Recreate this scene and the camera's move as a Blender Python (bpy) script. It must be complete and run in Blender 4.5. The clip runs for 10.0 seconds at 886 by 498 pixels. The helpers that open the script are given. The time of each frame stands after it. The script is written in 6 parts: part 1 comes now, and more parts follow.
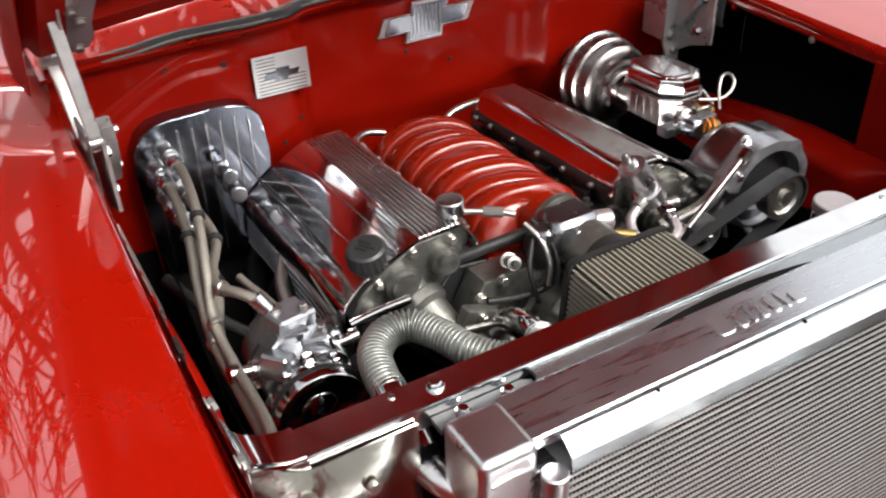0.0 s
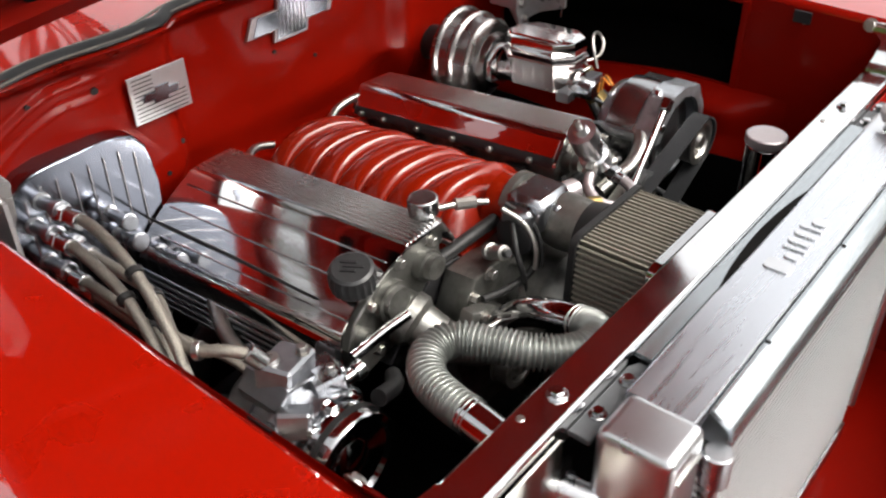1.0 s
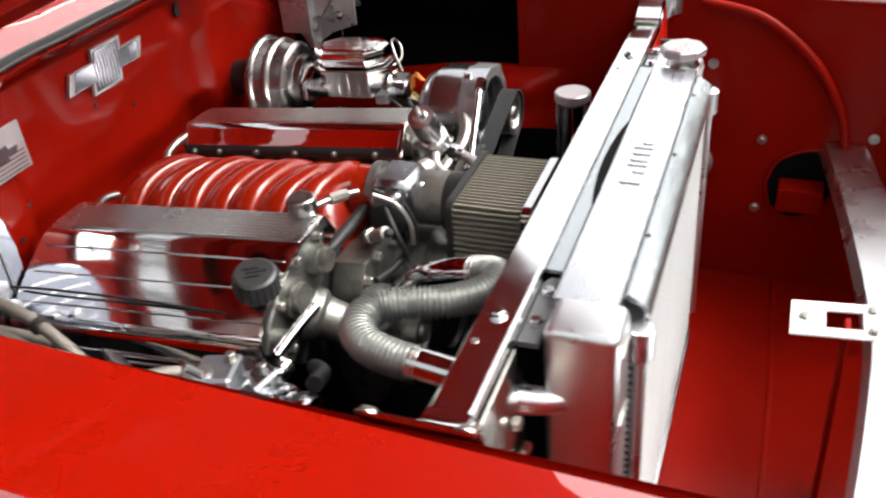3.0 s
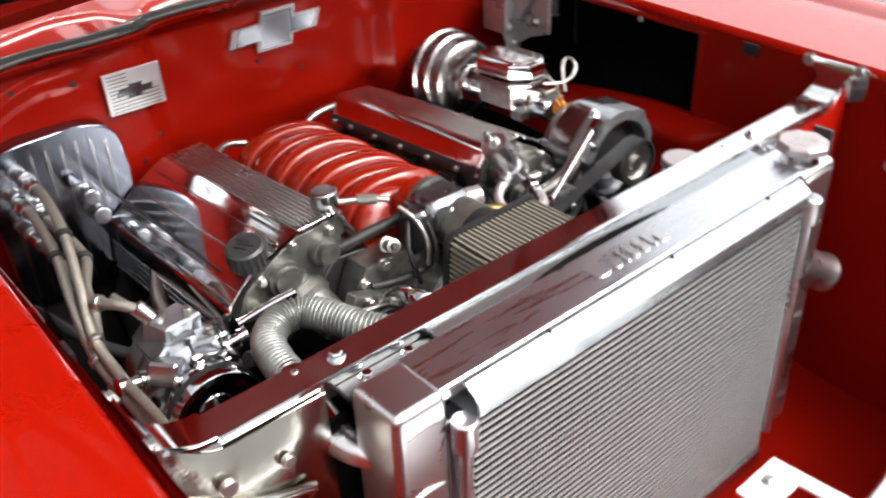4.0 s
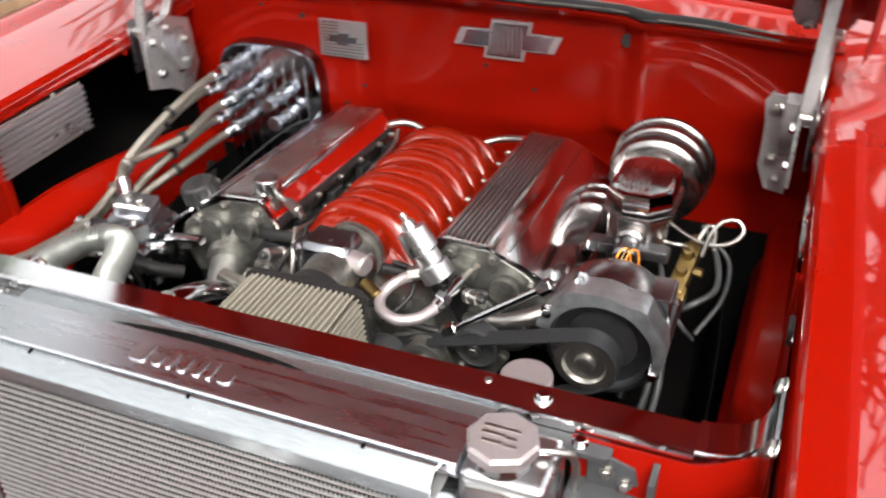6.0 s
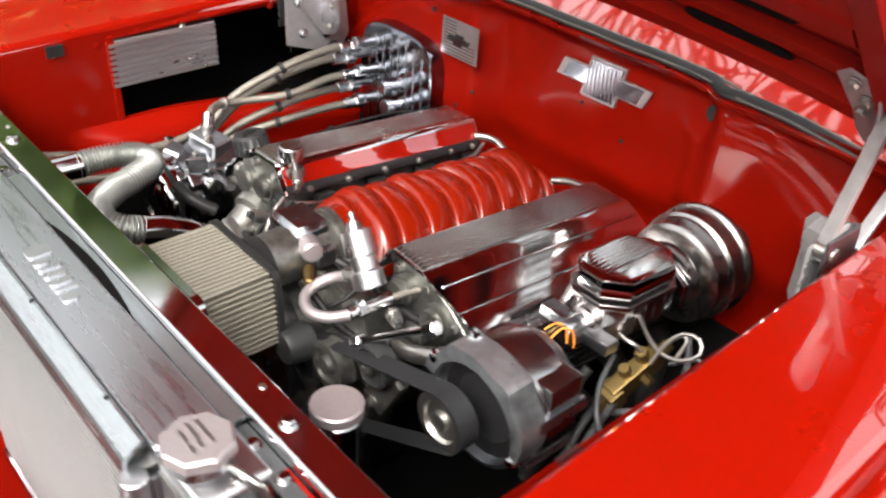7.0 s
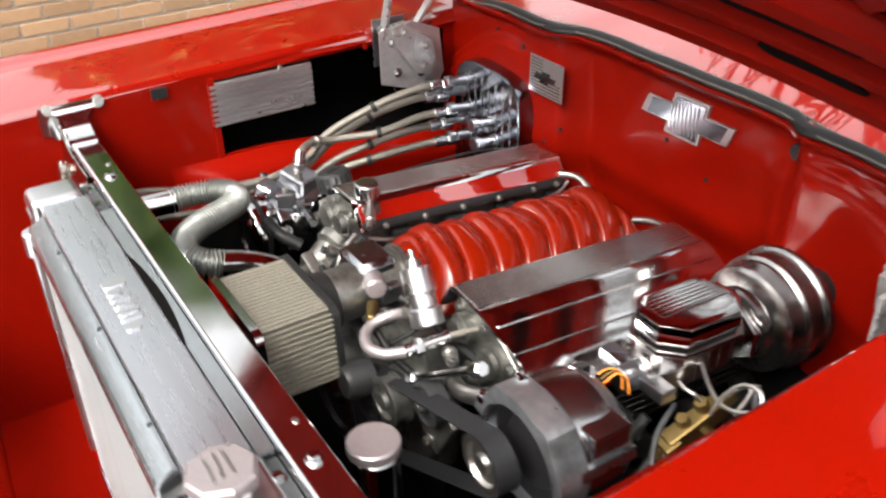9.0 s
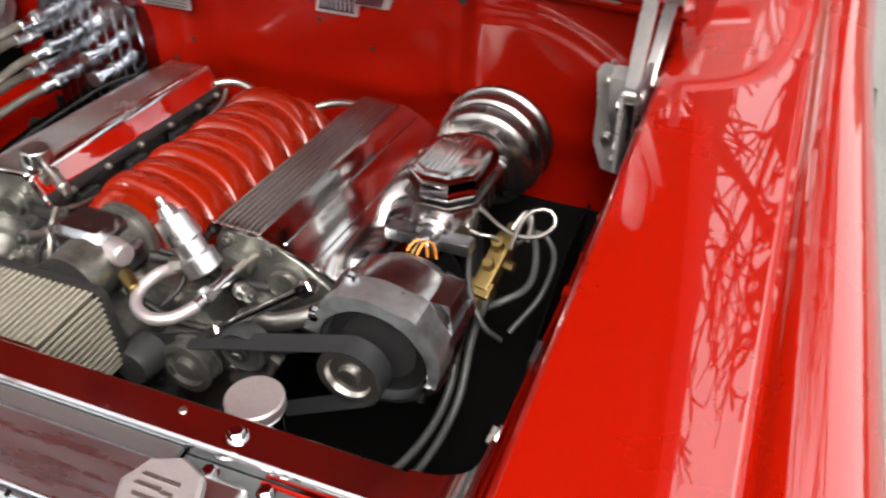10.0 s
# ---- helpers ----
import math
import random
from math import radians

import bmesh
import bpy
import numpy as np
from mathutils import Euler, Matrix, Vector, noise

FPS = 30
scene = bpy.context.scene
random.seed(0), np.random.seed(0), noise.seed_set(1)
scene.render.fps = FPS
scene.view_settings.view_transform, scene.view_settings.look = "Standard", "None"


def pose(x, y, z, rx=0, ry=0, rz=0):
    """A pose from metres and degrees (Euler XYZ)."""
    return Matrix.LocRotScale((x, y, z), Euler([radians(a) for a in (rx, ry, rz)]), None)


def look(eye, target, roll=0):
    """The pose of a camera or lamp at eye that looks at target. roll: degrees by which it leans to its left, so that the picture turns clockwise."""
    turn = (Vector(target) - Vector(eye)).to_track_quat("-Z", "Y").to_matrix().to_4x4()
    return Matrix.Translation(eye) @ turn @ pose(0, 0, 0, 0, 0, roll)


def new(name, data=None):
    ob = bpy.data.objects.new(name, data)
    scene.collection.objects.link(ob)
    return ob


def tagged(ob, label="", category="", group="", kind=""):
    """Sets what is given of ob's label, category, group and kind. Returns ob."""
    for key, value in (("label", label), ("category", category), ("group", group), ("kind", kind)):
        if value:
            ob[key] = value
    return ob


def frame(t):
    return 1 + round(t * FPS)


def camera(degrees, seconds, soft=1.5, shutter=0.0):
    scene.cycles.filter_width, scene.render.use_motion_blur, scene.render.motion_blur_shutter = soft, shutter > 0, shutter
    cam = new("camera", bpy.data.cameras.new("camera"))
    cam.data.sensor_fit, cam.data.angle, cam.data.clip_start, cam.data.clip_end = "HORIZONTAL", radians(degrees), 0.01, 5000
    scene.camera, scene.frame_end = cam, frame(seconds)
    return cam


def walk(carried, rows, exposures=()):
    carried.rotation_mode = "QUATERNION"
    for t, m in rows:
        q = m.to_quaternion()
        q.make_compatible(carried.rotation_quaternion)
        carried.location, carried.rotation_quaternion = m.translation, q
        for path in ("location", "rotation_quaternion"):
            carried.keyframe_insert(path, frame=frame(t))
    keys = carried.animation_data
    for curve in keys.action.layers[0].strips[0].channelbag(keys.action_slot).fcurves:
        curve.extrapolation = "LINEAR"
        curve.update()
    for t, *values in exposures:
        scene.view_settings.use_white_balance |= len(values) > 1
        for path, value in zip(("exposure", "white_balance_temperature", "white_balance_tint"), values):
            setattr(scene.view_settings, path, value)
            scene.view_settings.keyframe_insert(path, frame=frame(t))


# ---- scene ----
cam = camera(51.3, 10.0, 2.2, 0.4)

PATH = [
    (0, (-0.768, -0.68, 1.61), (0.028, 0.767, 0.483), -1.9),
    (0.5, (-0.885, -0.536, 1.573), (0.156, 0.755, 0.456), -0.7),
    (1, (-1.002, -0.34, 1.543), (0.272, 0.702, 0.408), -0.9),
    (1.5, (-1.098, -0.196, 1.524), (0.302, 0.689, 0.402), -4.2),
    (2, (-1.21, -0.081, 1.516), (0.306, 0.613, 0.411), -6.4),
    (2.5, (-1.248, -0.09, 1.515), (0.343, 0.49, 0.451), -4.8),
    (2.7, (-1.235, -0.137, 1.505), (0.354, 0.451, 0.444), -5.1),
    (3.8, (-0.947, -0.652, 1.541), (0.301, 0.493, 0.476), -2.5),
    (4, (-0.835, -0.715, 1.558), (0.239, 0.589, 0.488), -2.6),
    (4.5, (-0.484, -0.833, 1.579), (0.285, 0.679, 0.519), 2.0),
    (5, (-0.091, -0.962, 1.602), (0.288, 0.685, 0.534), 2.2),
    (5.5, (0.289, -0.826, 1.595), (0.238, 0.859, 0.519), -0.8),
    (5.7, (0.437, -0.797, 1.596), (0.109, 0.85, 0.509), -2.2),
    (6.8, (0.94, -0.445, 1.611), (-0.206, 0.767, 0.508), 3.0),
    (7, (1.036, -0.363, 1.591), (-0.209, 0.76, 0.501), 3.1),
    (7.5, (1.232, -0.207, 1.594), (-0.172, 0.712, 0.506), 5.7),
    (8, (1.272, -0.177, 1.576), (-0.196, 0.738, 0.572), 4.8),
    (8.5, (1.236, -0.194, 1.575), (-0.246, 0.696, 0.569), 2.6),
    (9, (1.105, -0.257, 1.597), (-0.359, 0.633, 0.565), -1.5),
    (9.5, (0.847, -0.39, 1.583), (-0.102, 0.914, 0.399), -1.0),
    (10, (0.814, -0.465, 1.566), (0.2, 1.001, 0.352), -0.7),
]
walk(cam, [(t, look(eye, target, roll)) for t, eye, target, roll in PATH], [(0, 1.5, 6700, 10), (1.5, 1.45, 6750, 10), (2.5, 1.7, 6750, 10), (4, 1.8, 6600, 10), (5.5, 1.8, 6700, 10), (7, 1.95, 6800, 10), (8.5, 1.9, 6750, 10), (10, 1.8, 6900, 10)])

# ---- light ----
world = bpy.data.worlds.new("sky")
scene.world = world
world.use_nodes = True
wn = world.node_tree.nodes
wl = world.node_tree.links
sky = wn.new("ShaderNodeTexSky")
sky.sky_type = "NISHITA"
sky.sun_disc = False
sky.sun_elevation = radians(50)
sky.sun_rotation = radians(154)
sky.dust_density = 4.0
sky.air_density = 1.0
sky.ozone_density = 0.6
haze = wn.new("ShaderNodeHueSaturation")
haze.inputs["Saturation"].default_value = 0.12
wl.new(sky.outputs[0], haze.inputs["Color"])
wl.new(haze.outputs[0], wn["Background"].inputs[0])
wn["Background"].inputs[1].default_value = 0.15
sun = new("sun", bpy.data.lights.new("sun", "SUN"))
sun.data.energy = 1.3
sun.data.angle = radians(28)
sun.data.color = (1.0, 0.96, 0.9)
sun.matrix_world = look((3, -6.2, 8.2), (0, 0, 0))


# ---- materials ----
def material(name, color, rough, metal=0.0, coat=0.0, grain=0.0, grain_scale=60.0, bump=0.0, bump_scale=200.0,
             rough_var=0.0, stain=None, stain_amount=0.0, stain_scale=6.0, stretch=(1, 1, 1), vary=0.0, spec=0.5, coat_ior=1.5, coat_rough=0.02):
    m = bpy.data.materials.new(name)
    m.use_nodes = True
    n, l = m.node_tree.nodes, m.node_tree.links
    b = n["Principled BSDF"]
    b.inputs["Base Color"].default_value = (*color, 1)
    b.inputs["Roughness"].default_value = rough
    b.inputs["Metallic"].default_value = metal
    b.inputs["Coat Weight"].default_value = coat
    b.inputs["Coat Roughness"].default_value = coat_rough
    b.inputs["Coat IOR"].default_value = coat_ior
    b.inputs["Specular IOR Level"].default_value = spec
    tc = n.new("ShaderNodeTexCoord")
    mp = n.new("ShaderNodeMapping")
    mp.inputs["Scale"].default_value = stretch
    l.new(tc.outputs["Object"], mp.inputs[0])
    src = None
    if grain:
        t = n.new("ShaderNodeTexNoise")
        t.inputs["Scale"].default_value = grain_scale
        t.inputs["Detail"].default_value = 6
        l.new(mp.outputs[0], t.inputs["Vector"])
        mx = n.new("ShaderNodeMix")
        mx.data_type = "RGBA"
        mx.inputs[6].default_value = (*[c * (1 - grain) for c in color], 1)
        mx.inputs[7].default_value = (*[min(1, c * (1 + grain)) for c in color], 1)
        l.new(t.outputs[0], mx.inputs[0])
        src = mx.outputs[2]
    if vary:
        oi = n.new("ShaderNodeObjectInfo")
        hs = n.new("ShaderNodeHueSaturation")
        mr = n.new("ShaderNodeMapRange")
        mr.inputs[3].default_value, mr.inputs[4].default_value = 1 - vary, 1 + vary
        l.new(oi.outputs["Random"], mr.inputs[0])
        l.new(mr.outputs[0], hs.inputs["Value"])
        hs.inputs["Color"].default_value = (*color, 1)
        if src:
            l.new(src, hs.inputs["Color"])
        src = hs.outputs[0]
    if stain:
        t = n.new("ShaderNodeTexNoise")
        t.inputs["Scale"].default_value = stain_scale
        t.inputs["Detail"].default_value = 8
        l.new(mp.outputs[0], t.inputs["Vector"])
        mr = n.new("ShaderNodeMapRange")
        mr.inputs[1].default_value, mr.inputs[2].default_value = 0.5, 0.75
        mr.inputs[4].default_value = stain_amount
        l.new(t.outputs[0], mr.inputs[0])
        mx = n.new("ShaderNodeMix")
        mx.data_type = "RGBA"
        mx.inputs[6].default_value = (*color, 1)
        mx.inputs[7].default_value = (*stain, 1)
        if src:
            l.new(src, mx.inputs[6])
        l.new(mr.outputs[0], mx.inputs[0])
        src = mx.outputs[2]
    if src:
        l.new(src, b.inputs["Base Color"])
    if rough_var:
        t = n.new("ShaderNodeTexNoise")
        t.inputs["Scale"].default_value = 9
        t.inputs["Detail"].default_value = 5
        l.new(mp.outputs[0], t.inputs["Vector"])
        mr = n.new("ShaderNodeMapRange")
        mr.inputs[1].default_value, mr.inputs[2].default_value = 0.3, 0.7
        mr.inputs[3].default_value, mr.inputs[4].default_value = max(0.01, rough - rough_var), rough + rough_var
        l.new(t.outputs[0], mr.inputs[0])
        l.new(mr.outputs[0], b.inputs["Roughness"])
    if bump:
        t = n.new("ShaderNodeTexNoise")
        t.inputs["Scale"].default_value = bump_scale
        t.inputs["Detail"].default_value = 4
        l.new(mp.outputs[0], t.inputs["Vector"])
        bp = n.new("ShaderNodeBump")
        bp.inputs["Strength"].default_value = bump
        bp.inputs["Distance"].default_value = 0.002
        l.new(t.outputs[0], bp.inputs["Height"])
        l.new(bp.outputs[0], b.inputs["Normal"])
    return m


PAINT = material("red_paint", (0.232, 0.0036, 0.0005), 0.3, coat=1.0, grain=0.03, grain_scale=3, bump=0.006, bump_scale=9, rough_var=0.05, spec=0.1, coat_ior=2.5)
PAINT_BAY = material("red_bay_paint", (0.192, 0.0032, 0.0006), 0.5, coat=0.12, grain=0.16, grain_scale=7, bump=0.05, bump_scale=7, rough_var=0.08, spec=0.04, coat_ior=1.5, coat_rough=0.14)
INTAKE_RED = material("intake_red", (0.155, 0.0062, 0.0008), 0.28, coat=0.45, grain=0.15, grain_scale=250, bump=0.05, bump_scale=30, rough_var=0.08, spec=0.2, coat_ior=1.5)
CHROME = material("chrome", (0.52, 0.52, 0.53), 0.11, metal=1, rough_var=0.04, bump=0.003, bump_scale=14)
POLISHED = material("polished_aluminium", (0.44, 0.44, 0.45), 0.22, metal=1, rough_var=0.05, grain=0.04, grain_scale=80, bump=0.003, bump_scale=12)
MIRROR = material("mirror_polished_aluminium", (0.76, 0.755, 0.76), 0.09, metal=1, rough_var=0.04, grain=0.10, grain_scale=50, bump=0.0015, bump_scale=9)
BRIGHT = material("bright_chrome", (0.80, 0.80, 0.81), 0.10, metal=1, rough_var=0.05, grain=0.03, grain_scale=60, bump=0.004, bump_scale=12, stain=(0.5, 0.5, 0.5), stain_amount=0.25, stain_scale=30)
FLANGE = material("blue_grey_steel", (0.36, 0.39, 0.41), 0.22, metal=0.9, rough_var=0.08, grain=0.2, grain_scale=50, stretch=(1, 8, 8), bump=0.03, bump_scale=60)
HINGE = material("worn_polished_steel", (0.44, 0.43, 0.435), 0.32, metal=0.7, rough_var=0.10, grain=0.25, grain_scale=60, bump=0.02, bump_scale=30)
SHEET = material("brushed_sheet_aluminium", (0.62, 0.645, 0.69), 0.29, metal=1, rough_var=0.05, grain=0.06, grain_scale=120, stretch=(1, 12, 12), bump=0.0015, bump_scale=20)
TANK = material("satin_aluminium", (0.66, 0.67, 0.69), 0.30, metal=1, rough_var=0.06, grain=0.06, grain_scale=60, bump=0.03, bump_scale=40)
CAST = material("cast_aluminium", (0.225, 0.225, 0.212), 0.38, metal=0.9, grain=0.3, grain_scale=90, bump=0.35, bump_scale=350, stain=(0.06, 0.055, 0.045), stain_amount=0.8, stain_scale=32)
SATIN = material("satin_cast_aluminium", (0.30, 0.31, 0.33), 0.31, metal=1, rough_var=0.09, grain=0.25, grain_scale=60, bump=0.15, bump_scale=90)
STEEL = material("dull_steel", (0.42, 0.41, 0.39), 0.35, metal=1, grain=0.2, grain_scale=120, bump=0.1)
DARKMETAL = material("dark_steel", (0.028, 0.028, 0.03), 0.42, metal=0.6, grain=0.4, grain_scale=60, bump=0.15)
RUBBER = material("black_rubber", (0.012, 0.012, 0.0125), 0.5, grain=0.4, grain_scale=150, bump=0.15, spec=0.28)
BELT = material("belt_rubber", (0.014, 0.0145, 0.016), 0.48, grain=0.3, grain_scale=200, bump=0.1, spec=0.22)
PLASTIC = material("black_plastic", (0.016, 0.017, 0.018), 0.45, grain=0.2, grain_scale=200, bump=0.08)
BRAID = material("braided_steel", (0.22, 0.205, 0.18), 0.45, metal=0.75, grain=0.55, grain_scale=420, bump=0.8, bump_scale=520)
BRASS = material("brass", (0.17, 0.12, 0.048), 0.42, metal=1, grain=0.25, grain_scale=80, bump=0.1)
FILTER = material("filter_gauze", (0.16, 0.148, 0.12), 0.8, grain=0.4, grain_scale=260, bump=0.3, bump_scale=600)
FIN = material("radiator_fin", (0.66, 0.67, 0.68), 0.40, metal=0.8, grain=0.15, grain_scale=90, bump=0.1)
# Far darker than FIN: shade between the tubes is put into this colour.
FINDARK = material("shaded_fin_metal", (0.035, 0.037, 0.04), 0.6, metal=0.5, grain=0.3, grain_scale=120)
FLEX = material("flexible_hose_metal", (0.33, 0.345, 0.33), 0.36, metal=0.8, grain=0.15, grain_scale=90)
RIB = material("machined_rib_aluminium", (0.64, 0.635, 0.62), 0.24, metal=1, grain=0.18, grain_scale=90, rough_var=0.05)
SHELL = material("worn_stamped_steel", (0.33, 0.31, 0.305), 0.25, metal=1, rough_var=0.08, grain=0.15, grain_scale=40, bump=0.02, bump_scale=25)
BRACKET = material("grey_cast_bracket", (0.43, 0.455, 0.485), 0.33, metal=0.9, rough_var=0.10, grain=0.35, grain_scale=45, bump=0.3, bump_scale=60, stain=(0.07, 0.07, 0.07), stain_amount=0.7, stain_scale=24)
NAVY = material("dark_polished_plate", (0.22, 0.235, 0.275), 0.15, metal=1, rough_var=0.06, grain=0.1, grain_scale=60, bump=0.004, bump_scale=14)
GLASS = material("clear_glass", (0.86, 0.9, 0.9), 0.01)
GLASS.node_tree.nodes["Principled BSDF"].inputs["Transmission Weight"].default_value = 1.0
# Undercoat made near black, so that it also holds the bay's deep shade.
DARK = material("black_undercoat_and_shade", (0.003, 0.0028, 0.0028), 0.9, grain=0.4, grain_scale=40, bump=0.3, bump_scale=80, spec=0.06)
FROST = material("frosted_cap", (0.40, 0.36, 0.37), 0.42, metal=0.75, grain=0.1, grain_scale=200, rough_var=0.05)
STRIP_LIP = material("worn_rubber_lip", (0.10, 0.088, 0.078), 0.6, grain=0.4, grain_scale=60, bump=0.2)
STRAP = material("dark_grey_steel", (0.055, 0.058, 0.062), 0.5, metal=0.35, grain=0.3, grain_scale=60, bump=0.12)
# Yellowish base and brown blotches put the gravel's reflection into the colour.
CRUMPLED = material("wavy_bright_steel", (0.50, 0.49, 0.45), 0.15, metal=1, rough_var=0.06, grain=0.25, grain_scale=25, bump=0.9, bump_scale=16, stain=(0.16, 0.11, 0.06), stain_amount=0.5, stain_scale=14)
ORANGE = material("orange_wire", (0.8, 0.25, 0.03), 0.5, grain=0.1)
WHITE = material("white_enamel", (0.8, 0.8, 0.79), 0.3, coat=0.5, grain=0.04, grain_scale=50)
ASPHALT = material("asphalt", (0.14, 0.14, 0.14), 0.85, grain=0.35, grain_scale=90, bump=0.6, bump_scale=160, stain=(0.09, 0.09, 0.09), stain_amount=0.6, stain_scale=1.2)
BRICK = material("brick", (0.30, 0.18, 0.10), 0.85, grain=0.25, grain_scale=30, bump=0.5, bump_scale=90, vary=0.22)
MORTAR = material("mortar", (0.5, 0.47, 0.42), 0.9, grain=0.2, grain_scale=50, bump=0.4, bump_scale=100)
BARK = material("bark", (0.10, 0.075, 0.055), 0.9, grain=0.4, grain_scale=20, bump=0.6, bump_scale=50)
TREE_BARK = material("dark_tree_bark", (0.035, 0.027, 0.020), 0.9, grain=0.4, grain_scale=20, bump=0.6, bump_scale=50, spec=0.1)
GRASS = material("foliage", (0.080, 0.135, 0.025), 0.9, grain=0.5, grain_scale=15, bump=0.5, bump_scale=40)


# ---- tools ----
def thing(name, at, label, category, group="", kind=""):
    ob = new(name)
    ob.empty_display_size = 0.05
    ob.location = at
    ob.matrix_world = Matrix.Translation(at)
    return tagged(ob, label, category, group, kind)


def base_of(ob):
    return Vector(ob.location) if ob.type == "EMPTY" else Vector((0, 0, 0))


def finish(name, bm, mat, smooth=40):
    me = bpy.data.meshes.new(name)
    bmesh.ops.recalc_face_normals(bm, faces=bm.faces)
    bm.to_mesh(me)
    bm.free()
    me.materials.append(mat)
    if smooth:
        me.polygons.foreach_set("use_smooth", [True] * len(me.polygons))
        me.set_sharp_from_angle(angle=radians(smooth))
    return me


def flat_faces(ob, smooth):
    """Large faces keep their flatness beside rounded edges."""
    if smooth:
        ob.modifiers.new("weighted_normals", "WEIGHTED_NORMAL").keep_sharp = True


def part(name, bm, mat, parent, label="", smooth=40):
    """One mesh under a thing or a part; coordinates are the world's."""
    ob = new(name, finish(name, bm, mat, smooth))
    ob.parent = parent
    ob.matrix_parent_inverse = Matrix.Translation(-base_of(parent))
    flat_faces(ob, smooth)
    return tagged(ob, label)


def single(name, bm, mat, label, category, group="", kind="", smooth=40):
    ob = new(name, finish(name, bm, mat, smooth))
    flat_faces(ob, smooth)
    return tagged(ob, label, category, group, kind)


def box(bm, lo, hi, bevel=0.0, m=None, seg=2):
    lo, hi = Vector(lo), Vector(hi)
    r = bmesh.ops.create_cube(bm, size=1.0)
    vs = r["verts"]
    for v in vs:
        v.co = Vector([(lo[i] + hi[i]) / 2 + v.co[i] * (hi[i] - lo[i]) for i in range(3)])
    if bevel:
        es = list({e for v in vs for e in v.link_edges})
        r = bmesh.ops.bevel(bm, geom=es, offset=bevel, segments=seg, affect="EDGES", profile=0.5)
        vs = list({v for f in r["faces"] for v in f.verts} | {v for v in vs if v.is_valid})
    if m is not None:
        bmesh.ops.transform(bm, matrix=m, verts=vs)
    return bm


def frame_of(d):
    d = Vector(d).normalized()
    a = Vector((0, 0, 1)) if abs(d.z) < 0.9 else Vector((1, 0, 0))
    u = d.cross(a).normalized()
    return u, d.cross(u).normalized(), d


def lathe(bm, p0, axis, profile, seg=32, cap=True):
    """Rings of (distance along the axis, radius)."""
    u, w, d = frame_of(axis)
    p0 = Vector(p0)
    rings = []
    for a, r in profile:
        rings.append([bm.verts.new(p0 + d * a + (u * math.cos(2 * math.pi * i / seg) + w * math.sin(2 * math.pi * i / seg)) * max(r, 1e-5)) for i in range(seg)])
    for a, b in zip(rings, rings[1:]):
        for i in range(seg):
            bm.faces.new((a[i], a[(i + 1) % seg], b[(i + 1) % seg], b[i]))
    if cap:
        bm.faces.new(rings[0][::-1])
        bm.faces.new(rings[-1])
    return bm


def cyl(bm, p0, p1, r, seg=20, bev=0.0, r1=None):
    p0, p1 = Vector(p0), Vector(p1)
    h = (p1 - p0).length
    r1 = r if r1 is None else r1
    if bev:
        prof = [(0, r - bev), (bev, r), (h - bev, r1), (h, r1 - bev)]
    else:
        prof = [(0, r), (h, r1)]
    return lathe(bm, p0, p1 - p0, prof, seg)


def spline(points, step=0.01):
    """A smooth way through points."""
    p = [Vector(q) for q in points]
    p = [p[0] * 2 - p[1]] + p + [p[-1] * 2 - p[-2]]
    out = []
    for i in range(1, len(p) - 2):
        a, b, c, d = p[i - 1:i + 3]
        n = max(2, int((c - b).length / step))
        for k in range(n):
            t = k / n
            out.append(0.5 * ((2 * b) + (c - a) * t + (2 * a - 5 * b + 4 * c - d) * t * t + (3 * b - a - 3 * c + d) * t ** 3))
    out.append(p[-2])
    return out


def tube(bm, points, r, seg=10, step=0.01, ripple=0.0, pitch=0.006, taper=None):
    """A pipe along a smooth way; ripple: folds of a corrugated hose."""
    way = spline(points, step if not ripple else pitch / 8)
    u = None
    rings = []
    run = 0.0
    for i, q in enumerate(way):
        d = (way[min(i + 1, len(way) - 1)] - way[max(i - 1, 0)]).normalized()
        if u is None:
            u = frame_of(d)[0]
        u = (u - d * u.dot(d)).normalized()
        w = d.cross(u)
        if i:
            run += (q - way[i - 1]).length
        rr = r + ripple * math.cos(2 * math.pi * run / pitch)
        if taper:
            rr = r + (taper - r) * i / (len(way) - 1)
        rings.append([bm.verts.new(q + (u * math.cos(2 * math.pi * k / seg) + w * math.sin(2 * math.pi * k / seg)) * rr) for k in range(seg)])
    for a, b in zip(rings, rings[1:]):
        for k in range(seg):
            bm.faces.new((a[k], a[(k + 1) % seg], b[(k + 1) % seg], b[k]))
    bm.faces.new(rings[0][::-1])
    bm.faces.new(rings[-1])
    return bm


def prism(bm, outline, axis, lo, hi, bevel=0.0):
    """An outline drawn in the two other axes, carried from lo to hi along axis."""
    def at(a, b, c):
        return {"x": (c, a, b), "y": (a, c, b), "z": (a, b, c)}[axis]
    f = [bm.verts.new(at(a, b, lo)) for a, b in outline]
    g = [bm.verts.new(at(a, b, hi)) for a, b in outline]
    n = len(f)
    faces = [bm.faces.new(f[::-1]), bm.faces.new(g)]
    for i in range(n):
        faces.append(bm.faces.new((f[i], f[(i + 1) % n], g[(i + 1) % n], g[i])))
    if bevel:
        es = [e for e in faces[0].edges] + [e for e in faces[1].edges]
        bmesh.ops.bevel(bm, geom=es, offset=bevel, segments=2, affect="EDGES", profile=0.5)
    return bm


